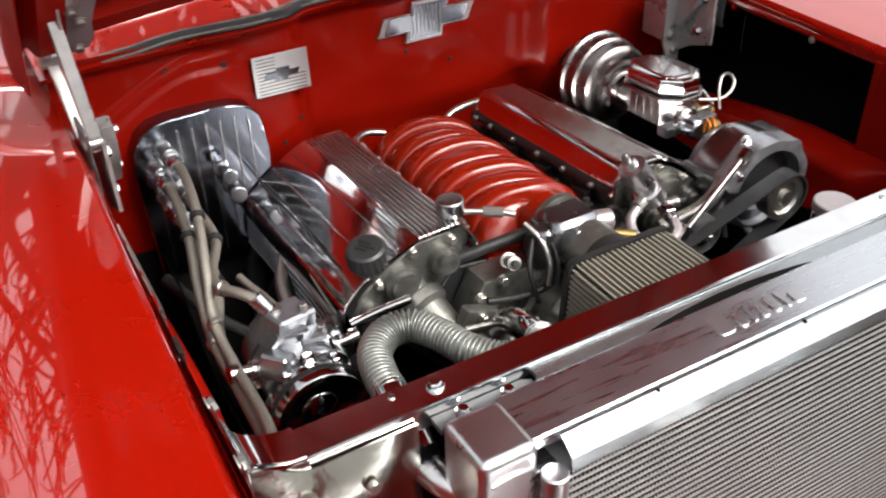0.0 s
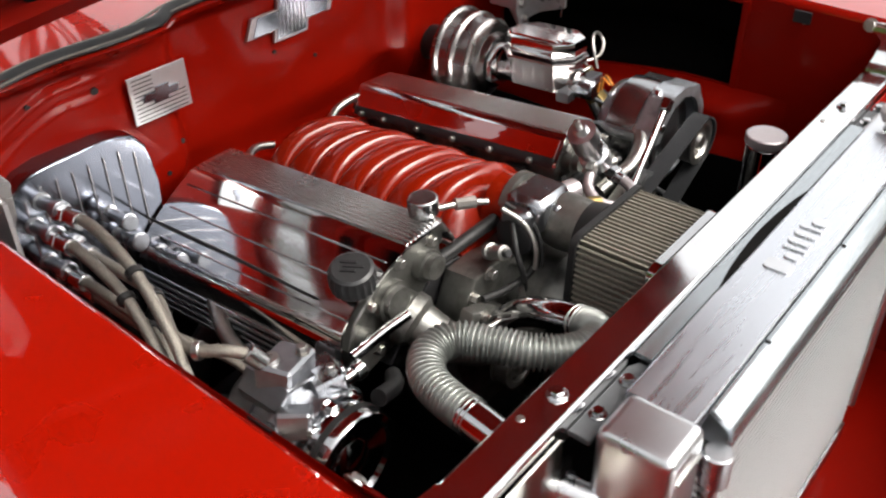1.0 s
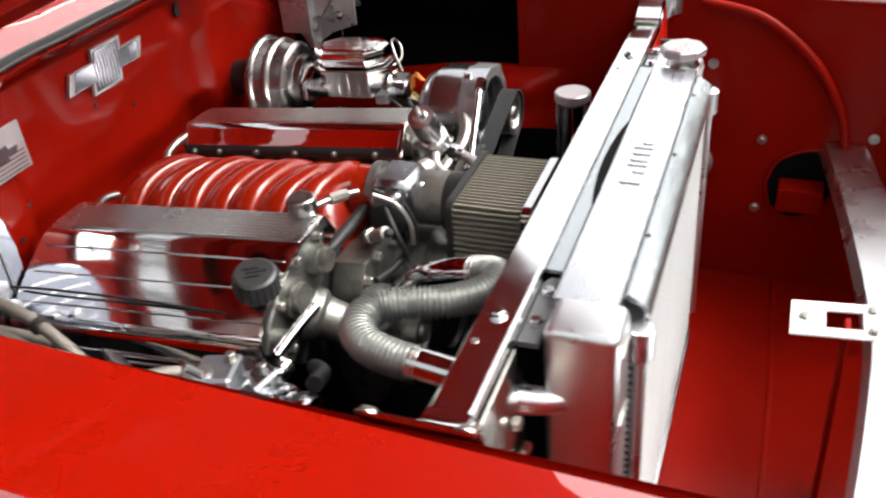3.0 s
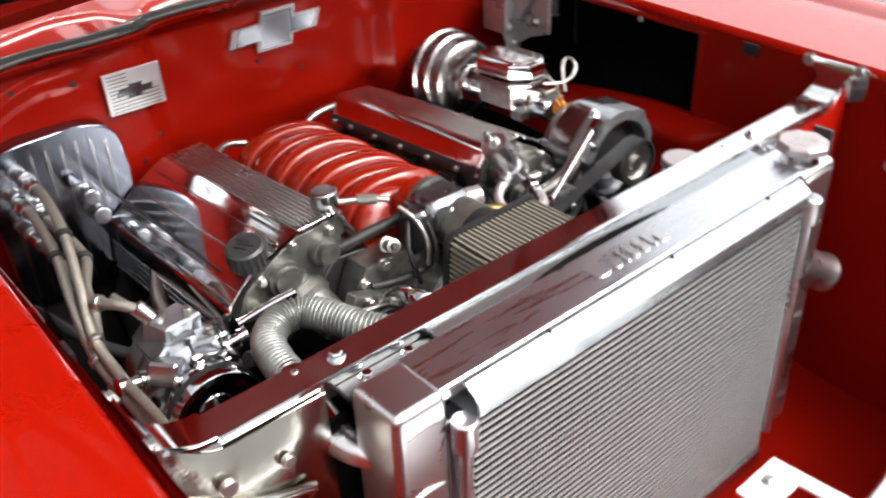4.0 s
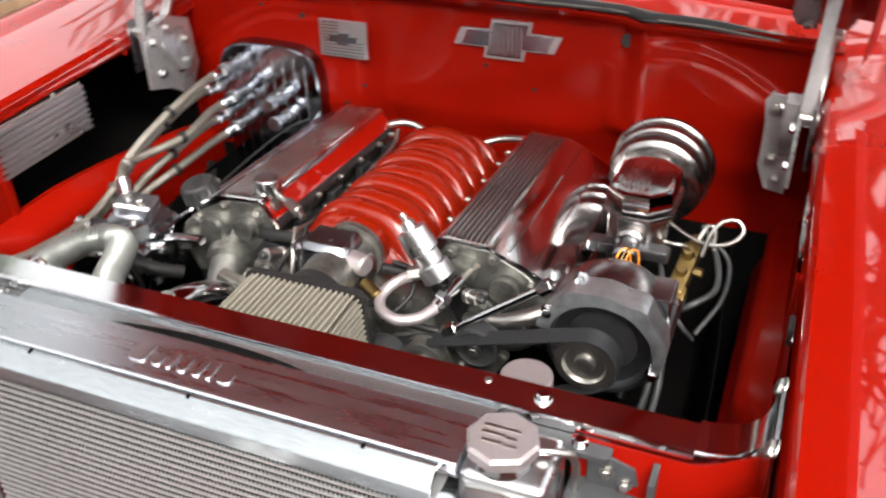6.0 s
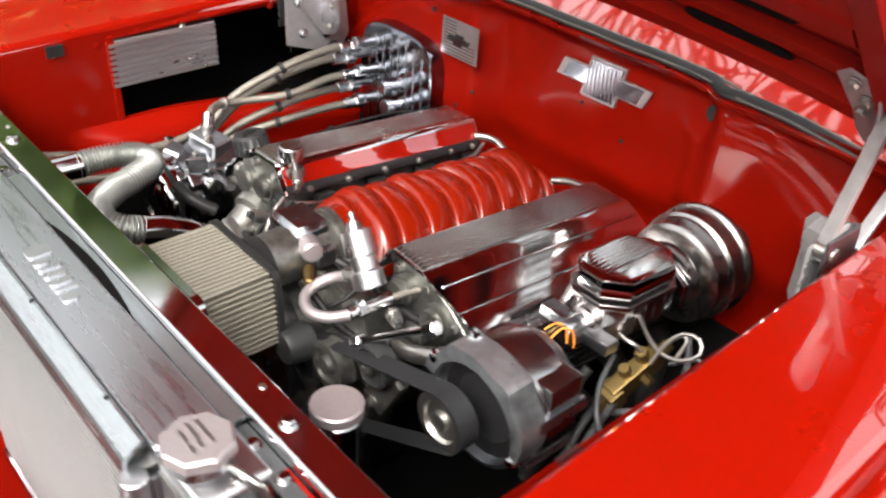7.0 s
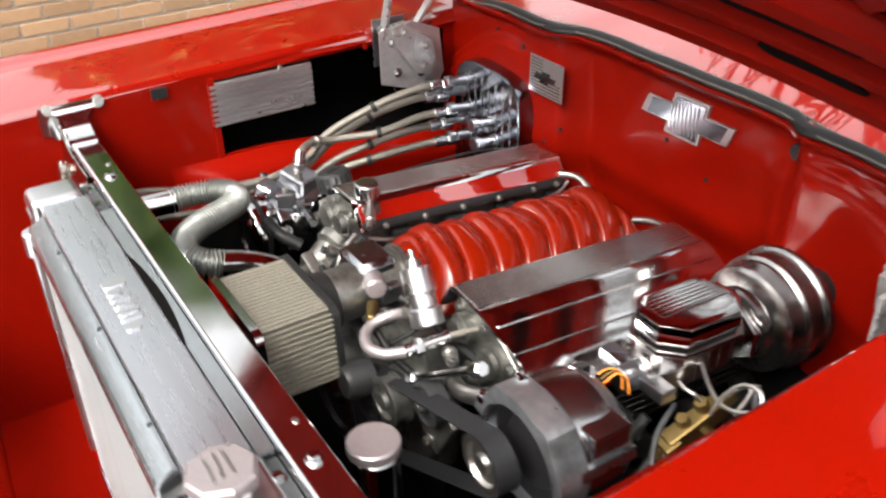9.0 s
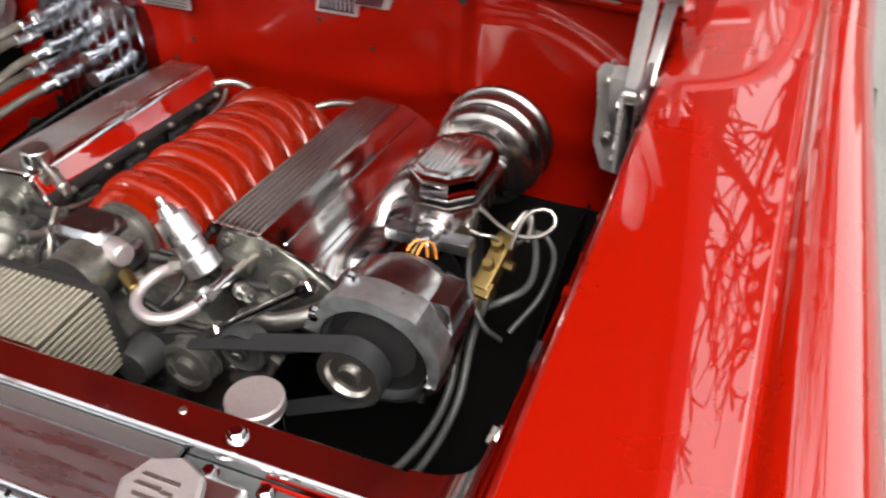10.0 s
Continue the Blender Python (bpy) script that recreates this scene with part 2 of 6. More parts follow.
def sheet(bm, fn, nu, nv, thick=0.0):
    """A surface fn(u, v), u and v from 0 to 1."""
    g = [[bm.verts.new(fn(i / nu, j / nv)) for j in range(nv + 1)] for i in range(nu + 1)]
    fs = [bm.faces.new((g[i][j], g[i + 1][j], g[i + 1][j + 1], g[i][j + 1])) for i in range(nu) for j in range(nv)]
    if thick:
        bmesh.ops.recalc_face_normals(bm, faces=fs)
        bmesh.ops.solidify(bm, geom=fs, thickness=thick)
    return bm


def rib_bar(bm, x, z, half_low, half_top, high, y0, y1, run):
    """A straight rib along y whose front end slopes down."""
    rings = []
    for y, h in ((y0, high * 0.15), (y0 + run, high), (y1, high)):
        rings.append([bm.verts.new(q) for q in ((x - half_low, y, z - 0.001), (x - half_top, y, z + h), (x + half_top, y, z + h), (x + half_low, y, z - 0.001))])
    for a, b in zip(rings, rings[1:]):
        for i in range(4):
            bm.faces.new((a[i], a[(i + 1) % 4], b[(i + 1) % 4], b[i]))
    bm.faces.new(rings[0][::-1])
    bm.faces.new(rings[-1])
    return bm


def bolt(bm, p, d, r=0.007, h=0.006):
    """A hexagon head on its washer."""
    p, d = Vector(p), Vector(d).normalized()
    cyl(bm, p, p + d * 0.002, r * 1.35, 14)
    cyl(bm, p + d * 0.002, p + d * (0.002 + h), r, 6, 0.0008)
    return bm


def B():
    return bmesh.new()


def rounded(x0, x1, y0, y1, r, n=6):
    """Outline of a rectangle with round corners."""
    out = []
    for cx, cy, a0 in ((x1 - r, y1 - r, 0), (x0 + r, y1 - r, 90), (x0 + r, y0 + r, 180), (x1 - r, y0 + r, 270)):
        out += [(cx + r * math.cos(radians(a0 + 90 * i / n)), cy + r * math.sin(radians(a0 + 90 * i / n))) for i in range(n + 1)]
    return out


def smoothstep(a, b, x):
    t = min(1, max(0, (x - a) / (b - a)))
    return t * t * (3 - 2 * t)

# ---- ground and surroundings ----
bm = B()
sheet(bm, lambda u, v: (-400 + 800 * u, -400 + 800 * v, 0), 40, 40)
single("ground", bm, ASPHALT, "worn grey asphalt parking lot reaching the horizon", "ground", kind="structure")

# ---- car body ----
car = thing("car", (0, 0, 0), "red classic car with open hood and polished engine bay", "car")


def rise(y):
    return 0.956 + 0.034 * y


def inner(y):
    return 0.664 - 0.022 * y


FENDER = [(-0.010, -0.026), (-0.007, -0.020), (-0.004, -0.008), (0.004, 0.0), (0.03, 0.0035), (0.07, 0.0080), (0.11, 0.0125), (0.150, 0.0165),
          (0.180, 0.0182), (0.188, 0.0125), (0.195, 0.0145), (0.205, 0.024), (0.225, 0.030), (0.25, 0.026), (0.275, 0.012), (0.293, -0.015),
          (0.305, -0.06), (0.312, -0.13), (0.318, -0.26), (0.312, -0.42), (0.295, -0.55)]


def fender(s):
    bm = B()
    n = len(FENDER) - 1

    def at(u, v):
        y = -0.95 + 2.45 * u
        k = v * n
        i = min(int(k), n - 1)
        f = k - i
        a, b = FENDER[i], FENDER[i + 1]
        dx, dz = a[0] + (b[0] - a[0]) * f, a[1] + (b[1] - a[1]) * f
        nose = smoothstep(-0.55, -0.95, y)
        dx *= 1 + 0.12 * (0.35 - max(-0.3, min(0.9, y))) * smoothstep(0.15, 0.30, dx)
        return (s * (inner(y) + dx * (1 - 0.1 * nose)), y, rise(y) + dz - 0.03 * nose)
    sheet(bm, at, 60, n * 2)
    f = part("fender", bm, PAINT, car, "glossy red front fender with a raised crown line", smooth=35)
    # rolled inner lip with its row of bolts
    for i, y in enumerate((0.02, 0.16, 0.245, 0.42, 0.62)):
        bm = B()
        x = s * (inner(y) - 0.012)
        bolt(bm, (x + s * 0.003, y, rise(y) - 0.034), (-s, 0, 0), 0.005, 0.002)
        part("fender_bolt", bm, STEEL if i % 2 else PAINT_BAY, f, "")
    bm = B()
    y = 0.165
    box(bm, (s * (inner(y) - 0.014) - 0.003, y - 0.016, rise(y) - 0.036), (s * (inner(y) - 0.014) + 0.003, y + 0.016, rise(y) - 0.014), 0.001)
    part("clip", bm, DARKMETAL, f, "small dark square clip")
    return f


for s in (-1, 1):
    fender(s)


def inner_fender(s):
    """Side panel with a large opening, and the wheel house below it."""
    def X(d):
        return s * d
    hole = (0.275, 0.825)

    def low(y):
        return 0.773 - 0.20 * max(0.0, y - 0.36) ** 1.35

    def high(y):
        return 0.937 + 0.012 * (y - 0.27)
    ys = [-0.62, -0.3, 0.0, 0.14] + [hole[0] + (hole[1] - hole[0]) * i / 22 for i in range(23)] + [0.86]
    bm = B()
    rows = {xx: [[bm.verts.new((X(xx), y, z)) for z in (0.24, low(y), high(y), rise(y) - 0.012)] for y in ys] for xx in (0.648, 0.653)}
    for g in rows.values():
        for i in range(len(ys) - 1):
            for k in range(3):
                if k == 1 and hole[0] <= ys[i] < hole[1] - 0.001:
                    continue
                bm.faces.new((g[i][k], g[i + 1][k], g[i + 1][k + 1], g[i][k + 1]))
    a, b = rows[0.648], rows[0.653]
    i0, i1 = ys.index(hole[0]), len(ys) - 2
    for k in (1, 2):
        for i in range(i0, i1):
            bm.faces.new((a[i][k], a[i + 1][k], b[i + 1][k], b[i][k]))
    for i in (i0, i1):
        bm.faces.new((a[i][1], a[i][2], b[i][2], b[i][1]))
    p = part("inner_fender", bm, PAINT_BAY, car, "red inner fender panel with a large opening", smooth=0)
    bm = B()

    def shelf(u, v):
        y = 0.16 + 0.665 * u
        out = 0.050 * smoothstep(0.0, 0.30, v) * smoothstep(0.0, 0.16, u) + 0.016 * smoothstep(0.45, 0.75, v)
        return (X(0.6475 - out), y, low(y) - 0.004 - 0.022 * smoothstep(0, 0.3, v) - 0.20 * max(0.0, v - 0.2) + 0.004 * math.exp(-((v - 0.05) / 0.05) ** 2))
    sheet(bm, shelf, 40, 24)
    part("wheel_house_shoulder", bm, PAINT_BAY, p, "rounded red shoulder below the opening")
    # Wheel house and liners: undercoat black, deepened by the opening's shade.
    bm = B()

    def dome(u, v):
        y = 0.18 + 0.66 * u
        c = max(0.0, math.sin(math.pi * min(1, 0.06 + 0.9 * u))) ** 0.6
        x = 0.6545 + 0.21 * v
        z = 0.60 + (0.075 + 0.115 * c) * math.sin(v ** 0.7 * math.pi / 2) + 0.012 * math.exp(-((v - 0.35) / 0.06) ** 2)
        return (X(x), y, z)
    sheet(bm, dome, 40, 20)
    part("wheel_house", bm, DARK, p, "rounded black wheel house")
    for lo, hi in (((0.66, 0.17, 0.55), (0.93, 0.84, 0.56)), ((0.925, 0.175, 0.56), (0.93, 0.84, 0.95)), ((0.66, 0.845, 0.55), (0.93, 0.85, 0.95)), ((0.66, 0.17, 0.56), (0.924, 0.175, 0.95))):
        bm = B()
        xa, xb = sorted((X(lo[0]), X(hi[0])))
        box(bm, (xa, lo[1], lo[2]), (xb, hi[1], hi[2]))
        part("fender_liner", bm, DARK, p, "black undercoated liner behind the opening, shade in its colour", smooth=0)
    for i in range(6):
        bm = B()
        y = 0.33 + 0.08 * i
        bolt(bm, (X(0.648), y, high(y) + 0.006), (-s, 0, 0), 0.004, 0.002)
        part("panel_bolt", bm, PAINT_BAY, p)
    bm = B()
    box(bm, (X(0.647) - 0.004, hole[0] - 0.012, 0.763), (X(0.647) + 0.004, hole[0] + 0.002, 0.944), 0.002)
    part("panel_flange", bm, PAINT_BAY, p)
    return p


for s in (-1, 1):
    inner_fender(s)


# firewall, with its middle set back
def wall_y(x, z):
    mid = smoothstep(-0.245, -0.185, x) * (1 - smoothstep(0.285, 0.34, x))
    y = 0.832 + 0.048 * mid
    y -= 0.03 * smoothstep(1.0, 1.045, z) * (0.4 + 0.6 * mid)
    y += 0.02 * (1 - smoothstep(0.72, 0.80, z))
    y -= 0.018 * math.exp(-((x - 0.29) / 0.03) ** 2) * smoothstep(0.78, 0.82, z) * (1 - smoothstep(0.93, 0.98, z))
    y += 0.006 * math.exp(-((x + 0.13) / 0.03) ** 2 - ((z - 0.975) / 0.03) ** 2)
    top = 0.997 - 1.05 * max(0.0, abs(x) - 0.415) ** 1.45
    side = smoothstep(0.30, 0.40, abs(x))
    y += side * (0.012 * smoothstep(top - 0.006, top + 0.006, z) + 0.008 * smoothstep(top - 0.032, top - 0.022, z) - 0.010 * smoothstep(1.005, 1.03, z))
    y += 0.0022 * math.sin(31 * x + 11 * z) * math.sin(24 * z - 9 * x + 1.0) + 0.0016 * math.sin(13 * x - 47 * z + 2.0)
    return y


bm = B()
sheet(bm, lambda u, v: (-0.65 + 1.30 * u, wall_y(-0.65 + 1.30 * u, 0.40 + 0.64 * v), 0.40 + 0.64 * v), 150, 130)
firewall = part("firewall", bm, PAINT_BAY, car, "smoothed red firewall with a recessed middle")
for x, z, r in ((-0.36, 0.975, 0.006), (-0.30, 0.955, 0.005), (-0.23, 0.84, 0.004), (-0.27, 0.80, 0.004), (0.02, 0.90, 0.004), (0.30, 0.985, 0.014), (0.12, 0.86, 0.004), (-0.46, 0.985, 0.004)):
    bm = B()
    y = wall_y(x, z)
    cyl(bm, (x, y + 0.002, z), (x, y - 0.0025, z), r, 14)
    part("grommet", bm, RUBBER, firewall, "small black grommet")

bm = B()


def cowl_at(u, v):
    x = -0.66 + 1.32 * u
    crown = 0.016 * (1 - (x / 0.66) ** 2)
    k = v * 3
    if k < 1:
        return (x, wall_y(x, 1.04) - 0.012 * k, 1.012 + crown + 0.012 * k)
    if k < 2:
        return (x, wall_y(x, 1.04) - 0.012 + 0.05 * (k - 1), 1.024 + crown + 0.006 * (k - 1))
    return (x, wall_y(x, 1.04) + 0.038 + 0.22 * (k - 2), 1.030 + crown + 0.03 * (k - 2))


sheet(bm, cowl_at, 40, 18)
part("cowl", bm, PAINT, car, "red cowl panel behind the hood seal")
bm = B()
STRIP = [-0.56, -0.50, -0.44, -0.36, -0.28, -0.20, -0.12, -0.04, 0.04, 0.12, 0.20, 0.28, 0.36, 0.44, 0.50, 0.56]


def strip_line(dy, dz, x):
    return (x, wall_y(x, 1.04) + 0.008 + dy, 1.032 + dz + 0.016 * (1 - (x / 0.66) ** 2) - 0.008 * smoothstep(0.42, 0.56, abs(x)))


def strip_band(u, v):
    x = -0.565 + 1.13 * u
    w = 0.0125 * (1 - abs(2 * u - 1) ** 30) ** 0.5
    a = 2 * math.pi * v
    return Vector(strip_line(0, 0, x)) + Vector((0, w * math.cos(a), 0.0065 * math.sin(a) * (w / 0.0125) + 0.18 * w * math.cos(a)))


sheet(bm, strip_band, 90, 14)
strip = part("weather_strip", bm, RUBBER, car, "black rubber weather strip along the cowl")
for dy, dz, r in ((-0.0105, 0.0008, 0.0018), (0.0118, 0.0040, 0.0024)):
    bm = B()
    tube(bm, [strip_line(dy, dz, x) for x in STRIP], r, 8)
    part("strip_lip", bm, STRIP_LIP, strip, "pale worn lip of the strip")

# toe board and rubber splash aprons, near black to hold the bay's shade
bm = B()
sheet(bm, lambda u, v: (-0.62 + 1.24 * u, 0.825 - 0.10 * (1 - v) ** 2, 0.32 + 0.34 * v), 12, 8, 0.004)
part("toe_board", bm, DARK, car, "black toe board below the firewall, shade in its colour")
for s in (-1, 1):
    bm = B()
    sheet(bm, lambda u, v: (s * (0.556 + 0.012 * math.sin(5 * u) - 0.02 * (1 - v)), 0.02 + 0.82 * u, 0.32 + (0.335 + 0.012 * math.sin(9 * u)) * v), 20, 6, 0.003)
    part("splash_apron", bm, DARK, car, "rubber splash apron inside the wheel house, shade in its black colour")

# windshield with its bright base trim
bm = B()
tube(bm, [(x, 1.06 + 0.04 * (1 - (x / 0.7) ** 2), 1.058 + 0.012 * (1 - (x / 0.7) ** 2)) for x in [-0.72 + 0.16 * i for i in range(10)]], 0.017, 12, 0.03)
part("windshield_trim", bm, CHROME, car, "bright trim at the windshield's base")
SCREEN = [(0.770, 1.075), (0.762, 1.15), (0.745, 1.22), (0.715, 1.29), (0.67, 1.35), (0.60, 1.39), (0.48, 1.412), (0.25, 1.422), (0.0, 1.425)]


def screen_at(x, z):
    return (x, 1.16 + 0.86 * (z - 1.07) + 0.05 * (1 - (x / 0.75) ** 2), z)


def screen_half(z):
    for (x0, z0), (x1, z1) in zip(SCREEN, SCREEN[1:]):
        if z <= z1:
            return x0 + (x1 - x0) * (z - z0) / (z1 - z0)
    return 0.0


bm = B()
sheet(bm, lambda u, v: screen_at((2 * u - 1) * screen_half(1.075 + 0.345 * v), 1.075 + 0.345 * v), 24, 20, 0.004)
screen = part("windshield", bm, GLASS, car, "clear curved windshield glass")
screen.visible_shadow = False
rim = [screen_at(x, z) for x, z in SCREEN] + [screen_at(-x, z) for x, z in SCREEN[-2::-1]]
bm = B()
tube(bm, [(x * 1.02, y + 0.01, z + 0.008) for x, y, z in rim], 0.020, 12, 0.03)
part("windshield_frame", bm, PAINT, car, "rounded red windshield frame")
bm = B()
tube(bm, [(x * 1.05, y + 0.025, z + 0.030) for x, y, z in rim], 0.009, 10, 0.03)
part("drip_trim", bm, CHROME, car, "bright trim along the windshield frame")

# underside, the deep shade of the bay put into its colour
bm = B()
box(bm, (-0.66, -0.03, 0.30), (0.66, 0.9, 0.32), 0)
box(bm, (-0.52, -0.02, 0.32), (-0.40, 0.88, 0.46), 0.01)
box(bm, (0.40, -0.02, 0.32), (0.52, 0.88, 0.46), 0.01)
part("frame_and_pan", bm, DARK, car, "frame rails and pan at the bay's bottom, shade in their black colour", smooth=0)

# ---- hood ----
HO = Vector((0, 0.790, 1.089))
HU = Vector((0, -0.655, 0.755)).normalized()
HN = Vector((0, 0.755, 0.655)).normalized()
HOOD_LEN = 1.12


def hood_at(x, l, d=0.0):
    crown = 0.055 * (1 - (x / 0.70) ** 2) - 0.05 * (l / HOOD_LEN) ** 2 * 0.6
    return HO + HU * l + HN * (crown + d) + Vector((x, 0, 0))


def half(l):
    return 0.700 - 0.05 * (l / HOOD_LEN) ** 2


bm = B()
sheet(bm, lambda u, v: hood_at((2 * u - 1) * half(v * HOOD_LEN), v * HOOD_LEN), 36, 30, 0.0025)
hood = part("hood", bm, PAINT, car, "open red hood tilted up over the engine bay")
bm = B()
sheet(bm, lambda u, v: hood_at((2 * u - 1) * (half(v * HOOD_LEN) - 0.004), 0.004 + v * (HOOD_LEN - 0.008), -0.0045), 30, 26)
part("hood_inner_skin", bm, PAINT_BAY, hood, "red inner skin of the hood")
for s in (-1, 1):
    bm = B()
    sheet(bm, lambda u, v: hood_at(s * (half(u * HOOD_LEN) - 0.028 * (v - 0.5) * (0 if v < 0.5 else 1)), u * HOOD_LEN, -0.080 * v), 24, 6, 0.002)
    part("hood_edge", bm, PAINT_BAY, hood, "turned-down hood side edge")


def brace(points, width, deep, lift, name="hood_brace"):
    """A hat-section rib along a way on the hood's inner face."""
    bm = B()
    n = 16

    def at(u, v):
        k = u * (len(points) - 1)
        i = min(int(k), len(points) - 2)
        f = k - i
        x = points[i][0] + (points[i + 1][0] - points[i][0]) * f
        l = points[i][1] + (points[i + 1][1] - points[i][1]) * f
        dx, dl = points[i + 1][0] - points[i][0], points[i + 1][1] - points[i][1]
        q = math.hypot(dx, dl)
        o = (v - 0.5) * width
        h = deep * smoothstep(0, 0.25, min(v, 1 - v))
        return hood_at(x - dl / q * o, l + dx / q * o, -0.0055 - lift - h)
    sheet(bm, at, n * (len(points) - 1), 12)
    return part(name, bm, PAINT_BAY, hood)


brace([(-0.63, 0.040), (0.63, 0.040)], 0.066, 0.020, 0.0000)
brace([(-0.60, 0.125), (0.60, 0.125)], 0.045, 0.016, 0.0006)
brace([(-0.60, 1.04), (0.60, 1.04)], 0.10, 0.030, 0.0012)
brace([(-0.635, 0.02), (-0.59, 1.06)], 0.08, 0.030, 0.0018)
brace([(0.635, 0.02), (0.59, 1.06)], 0.08, 0.030, 0.0024)
brace([(-0.60, 0.24), (0.60, 0.24)], 0.07, 0.028, 0.0030)
brace([(-0.56, 0.30), (0.0, 0.98)], 0.09, 0.010, 0.0036)
brace([(0.56, 0.30), (0.0, 0.98)], 0.09, 0.010, 0.0042)
# Slots are black patches, not cut through: their shade is painted.
for s in (-1, 1):
    for x0, x1, l0, l1 in ((0.28, 0.47, 0.066, 0.094), (0.235, 0.50, 0.160, 0.194)):
        bm = B()

        def slot(u, v):
            w = 0.5 * (l1 - l0) * (1 - abs(2 * u - 1) ** 6) ** 0.5
            return hood_at(s * (x0 + (x1 - x0) * u), 0.5 * (l0 + l1) + w * (2 * v - 1) * (1.1 - 0.2 * u), -0.012)
        sheet(bm, slot, 24, 3, 0.002)
        part("hood_slot", bm, DARK, hood, "black patch for the shaded slot in the hood's inner frame", smooth=0)

# hood hinges
for s in (-1, 1):
    hinge = part("hood_hinge", box(B(), (s * 0.634 - 0.003, 0.635, 0.895), (s * 0.634 + 0.003, 0.715, 1.0), 0.002), SATIN, car, "polished hood hinge with two arms")
    for a, b, w in (((s * 0.620, 0.656, 0.975), (s * 0.630, 0.706, 1.165), 0.018), ((s * 0.630, 0.735, 0.965), (s * 0.636, 0.812, 1.055), 0.016), ((s * 0.638, 0.706, 1.162), (s * 0.644, 0.808, 1.060), 0.015)):
        bm = B()
        a, b = Vector(a), Vector(b)
        m = Matrix.Translation(a) @ (b - a).to_track_quat("Z", "X").to_matrix().to_4x4()
        box(bm, (-0.0045, -w * 0.55, -0.012), (0.0045, w * 0.55, (b - a).length + 0.012), 0.002, m)
        part("hinge_arm", bm, HINGE, hinge, "flat polished hinge arm", smooth=30)
    for p in ((0.640, 0.656, 0.975), (0.648, 0.706, 1.165), (0.655, 0.812, 1.056)):
        bm = B()
        cyl(bm, (s * (p[0] - 0.03), p[1], p[2]), (s * p[0], p[1], p[2]), 0.011, 16, 0.002)
        part("hinge_pin", bm, STEEL, hinge)
    bm = B()
    prism(bm, [(0.70, 1.13), (0.78, 1.12), (0.76, 1.19), (0.67, 1.26), (0.65, 1.25)], "x", s * 0.622 - 0.002, s * 0.622 + 0.002, 0)
    part("hinge_bracket", bm, HINGE, hinge, "perforated bracket on the hood")
    bm = B()
    prism(bm, [(0.64, 0.86), (0.70, 0.84), (0.76, 0.80), (0.80, 0.86), (0.79, 0.96), (0.72, 0.99), (0.64, 0.98)], "x", s * 0.612 - 0.003, s * 0.612 + 0.003, 0)
    part("hinge_plate", bm, HINGE, hinge, "polished plate bolted beside the firewall")
    for y, z in ((0.67, 0.95), (0.74, 0.87), (0.74, 0.94), (0.68, 0.88)):
        bm = B()
        bolt(bm, (s * 0.609, y, z), (-s, 0, 0), 0.008)
        part("hinge_bolt", bm, CHROME, hinge)
    bm = B()
    prism(bm, [(0.664, 0.992), (0.698, 0.996), (0.722, 0.968), (0.758, 0.950), (0.768, 0.905), (0.752, 0.868), (0.716, 0.876), (0.694, 0.915), (0.672, 0.940)], "x", min(s * 0.588, s * 0.609), max(s * 0.588, s * 0.609), 0.003)
    if s > 0:
        prism(bm, [(s * 0.560, 0.850), (s * 0.576, 0.806), (s * 0.609, 0.800), (s * 0.609, 0.972), (s * 0.566, 0.980), (s * 0.556, 0.965), (s * 0.563, 0.915)], "y", 0.728, 0.734, 0.0015)
        box(bm, (0.563, 0.732, 0.850), (0.569, 0.800, 0.955), 0.002)
    boxed = part("hinge_box", bm, HINGE, hinge, "worn boxed hinge bracket")
    for y, z in ((0.690, 0.975), (0.742, 0.935), (0.735, 0.892)):
        bm = B()
        bolt(bm, (s * 0.588, y, z), (-s, 0, 0), 0.006)
        part("bracket_bolt", bm, STEEL, boxed)
    for x, z, r in ((0.574, 0.950, 0.007), (0.580, 0.860, 0.008), (0.592, 0.825, 0.006)) if s > 0 else ():
        bm = B()
        bolt(bm, (s * x, 0.728, z), (0, -1, 0), r)
        part("bracket_bolt", bm, STEEL, boxed)
    bm = B()
    foot = [hood_at(s * x, l, -0.036) for x, l in ((0.612, 0.000), (0.580, 0.004), (0.571, 0.030), (0.574, 0.075), (0.562, 0.150), (0.586, 0.175), (0.614, 0.165))]
    f = bm.faces.new([bm.verts.new(p) for p in foot])
    bmesh.ops.solidify(bm, geom=[f], thickness=0.003)
    hood_foot = part("hood_plate", bm, FROST, hinge, "taupe hinge plate bolted under the hood", smooth=20)
    for x, l in ((0.597, 0.018), (0.592, 0.090), (0.590, 0.150), (0.603, 0.120)):
        bm = B()
        bolt(bm, hood_at(s * x, l, -0.0385), -HN, 0.0075, 0.006)
        part("plate_bolt", bm, STEEL, hood_foot)

# ---- radiator support ----
support = part("radiator_support", prism(B(), [(0.022, 0.886), (0.022, 0.898), (0.020, 0.9), (-0.019, 0.9), (-0.021, 0.9018), (-0.0245, 0.9008), (-0.0265, 0.896), (-0.0265, 0.872), (-0.023, 0.872), (-0.022, 0.890), (0.018, 0.892), (0.018, 0.886)], "x", -0.575, 0.575),
               BRIGHT, car, "polished steel radiator support bar across the front", smooth=25)
bm = B()
prism(bm, [(-0.0275, 0.8955), (-0.047, 0.8945), (-0.0485, 0.890), (-0.0485, 0.868), (-0.0455, 0.868), (-0.0445, 0.889), (-0.0275, 0.890)], "x", -0.300, 0.364)
part("support_flange", bm, FLANGE, support, "lower blue-grey steel flange")
# Solid black crescent that paints the shade of the slot.
bm = B()
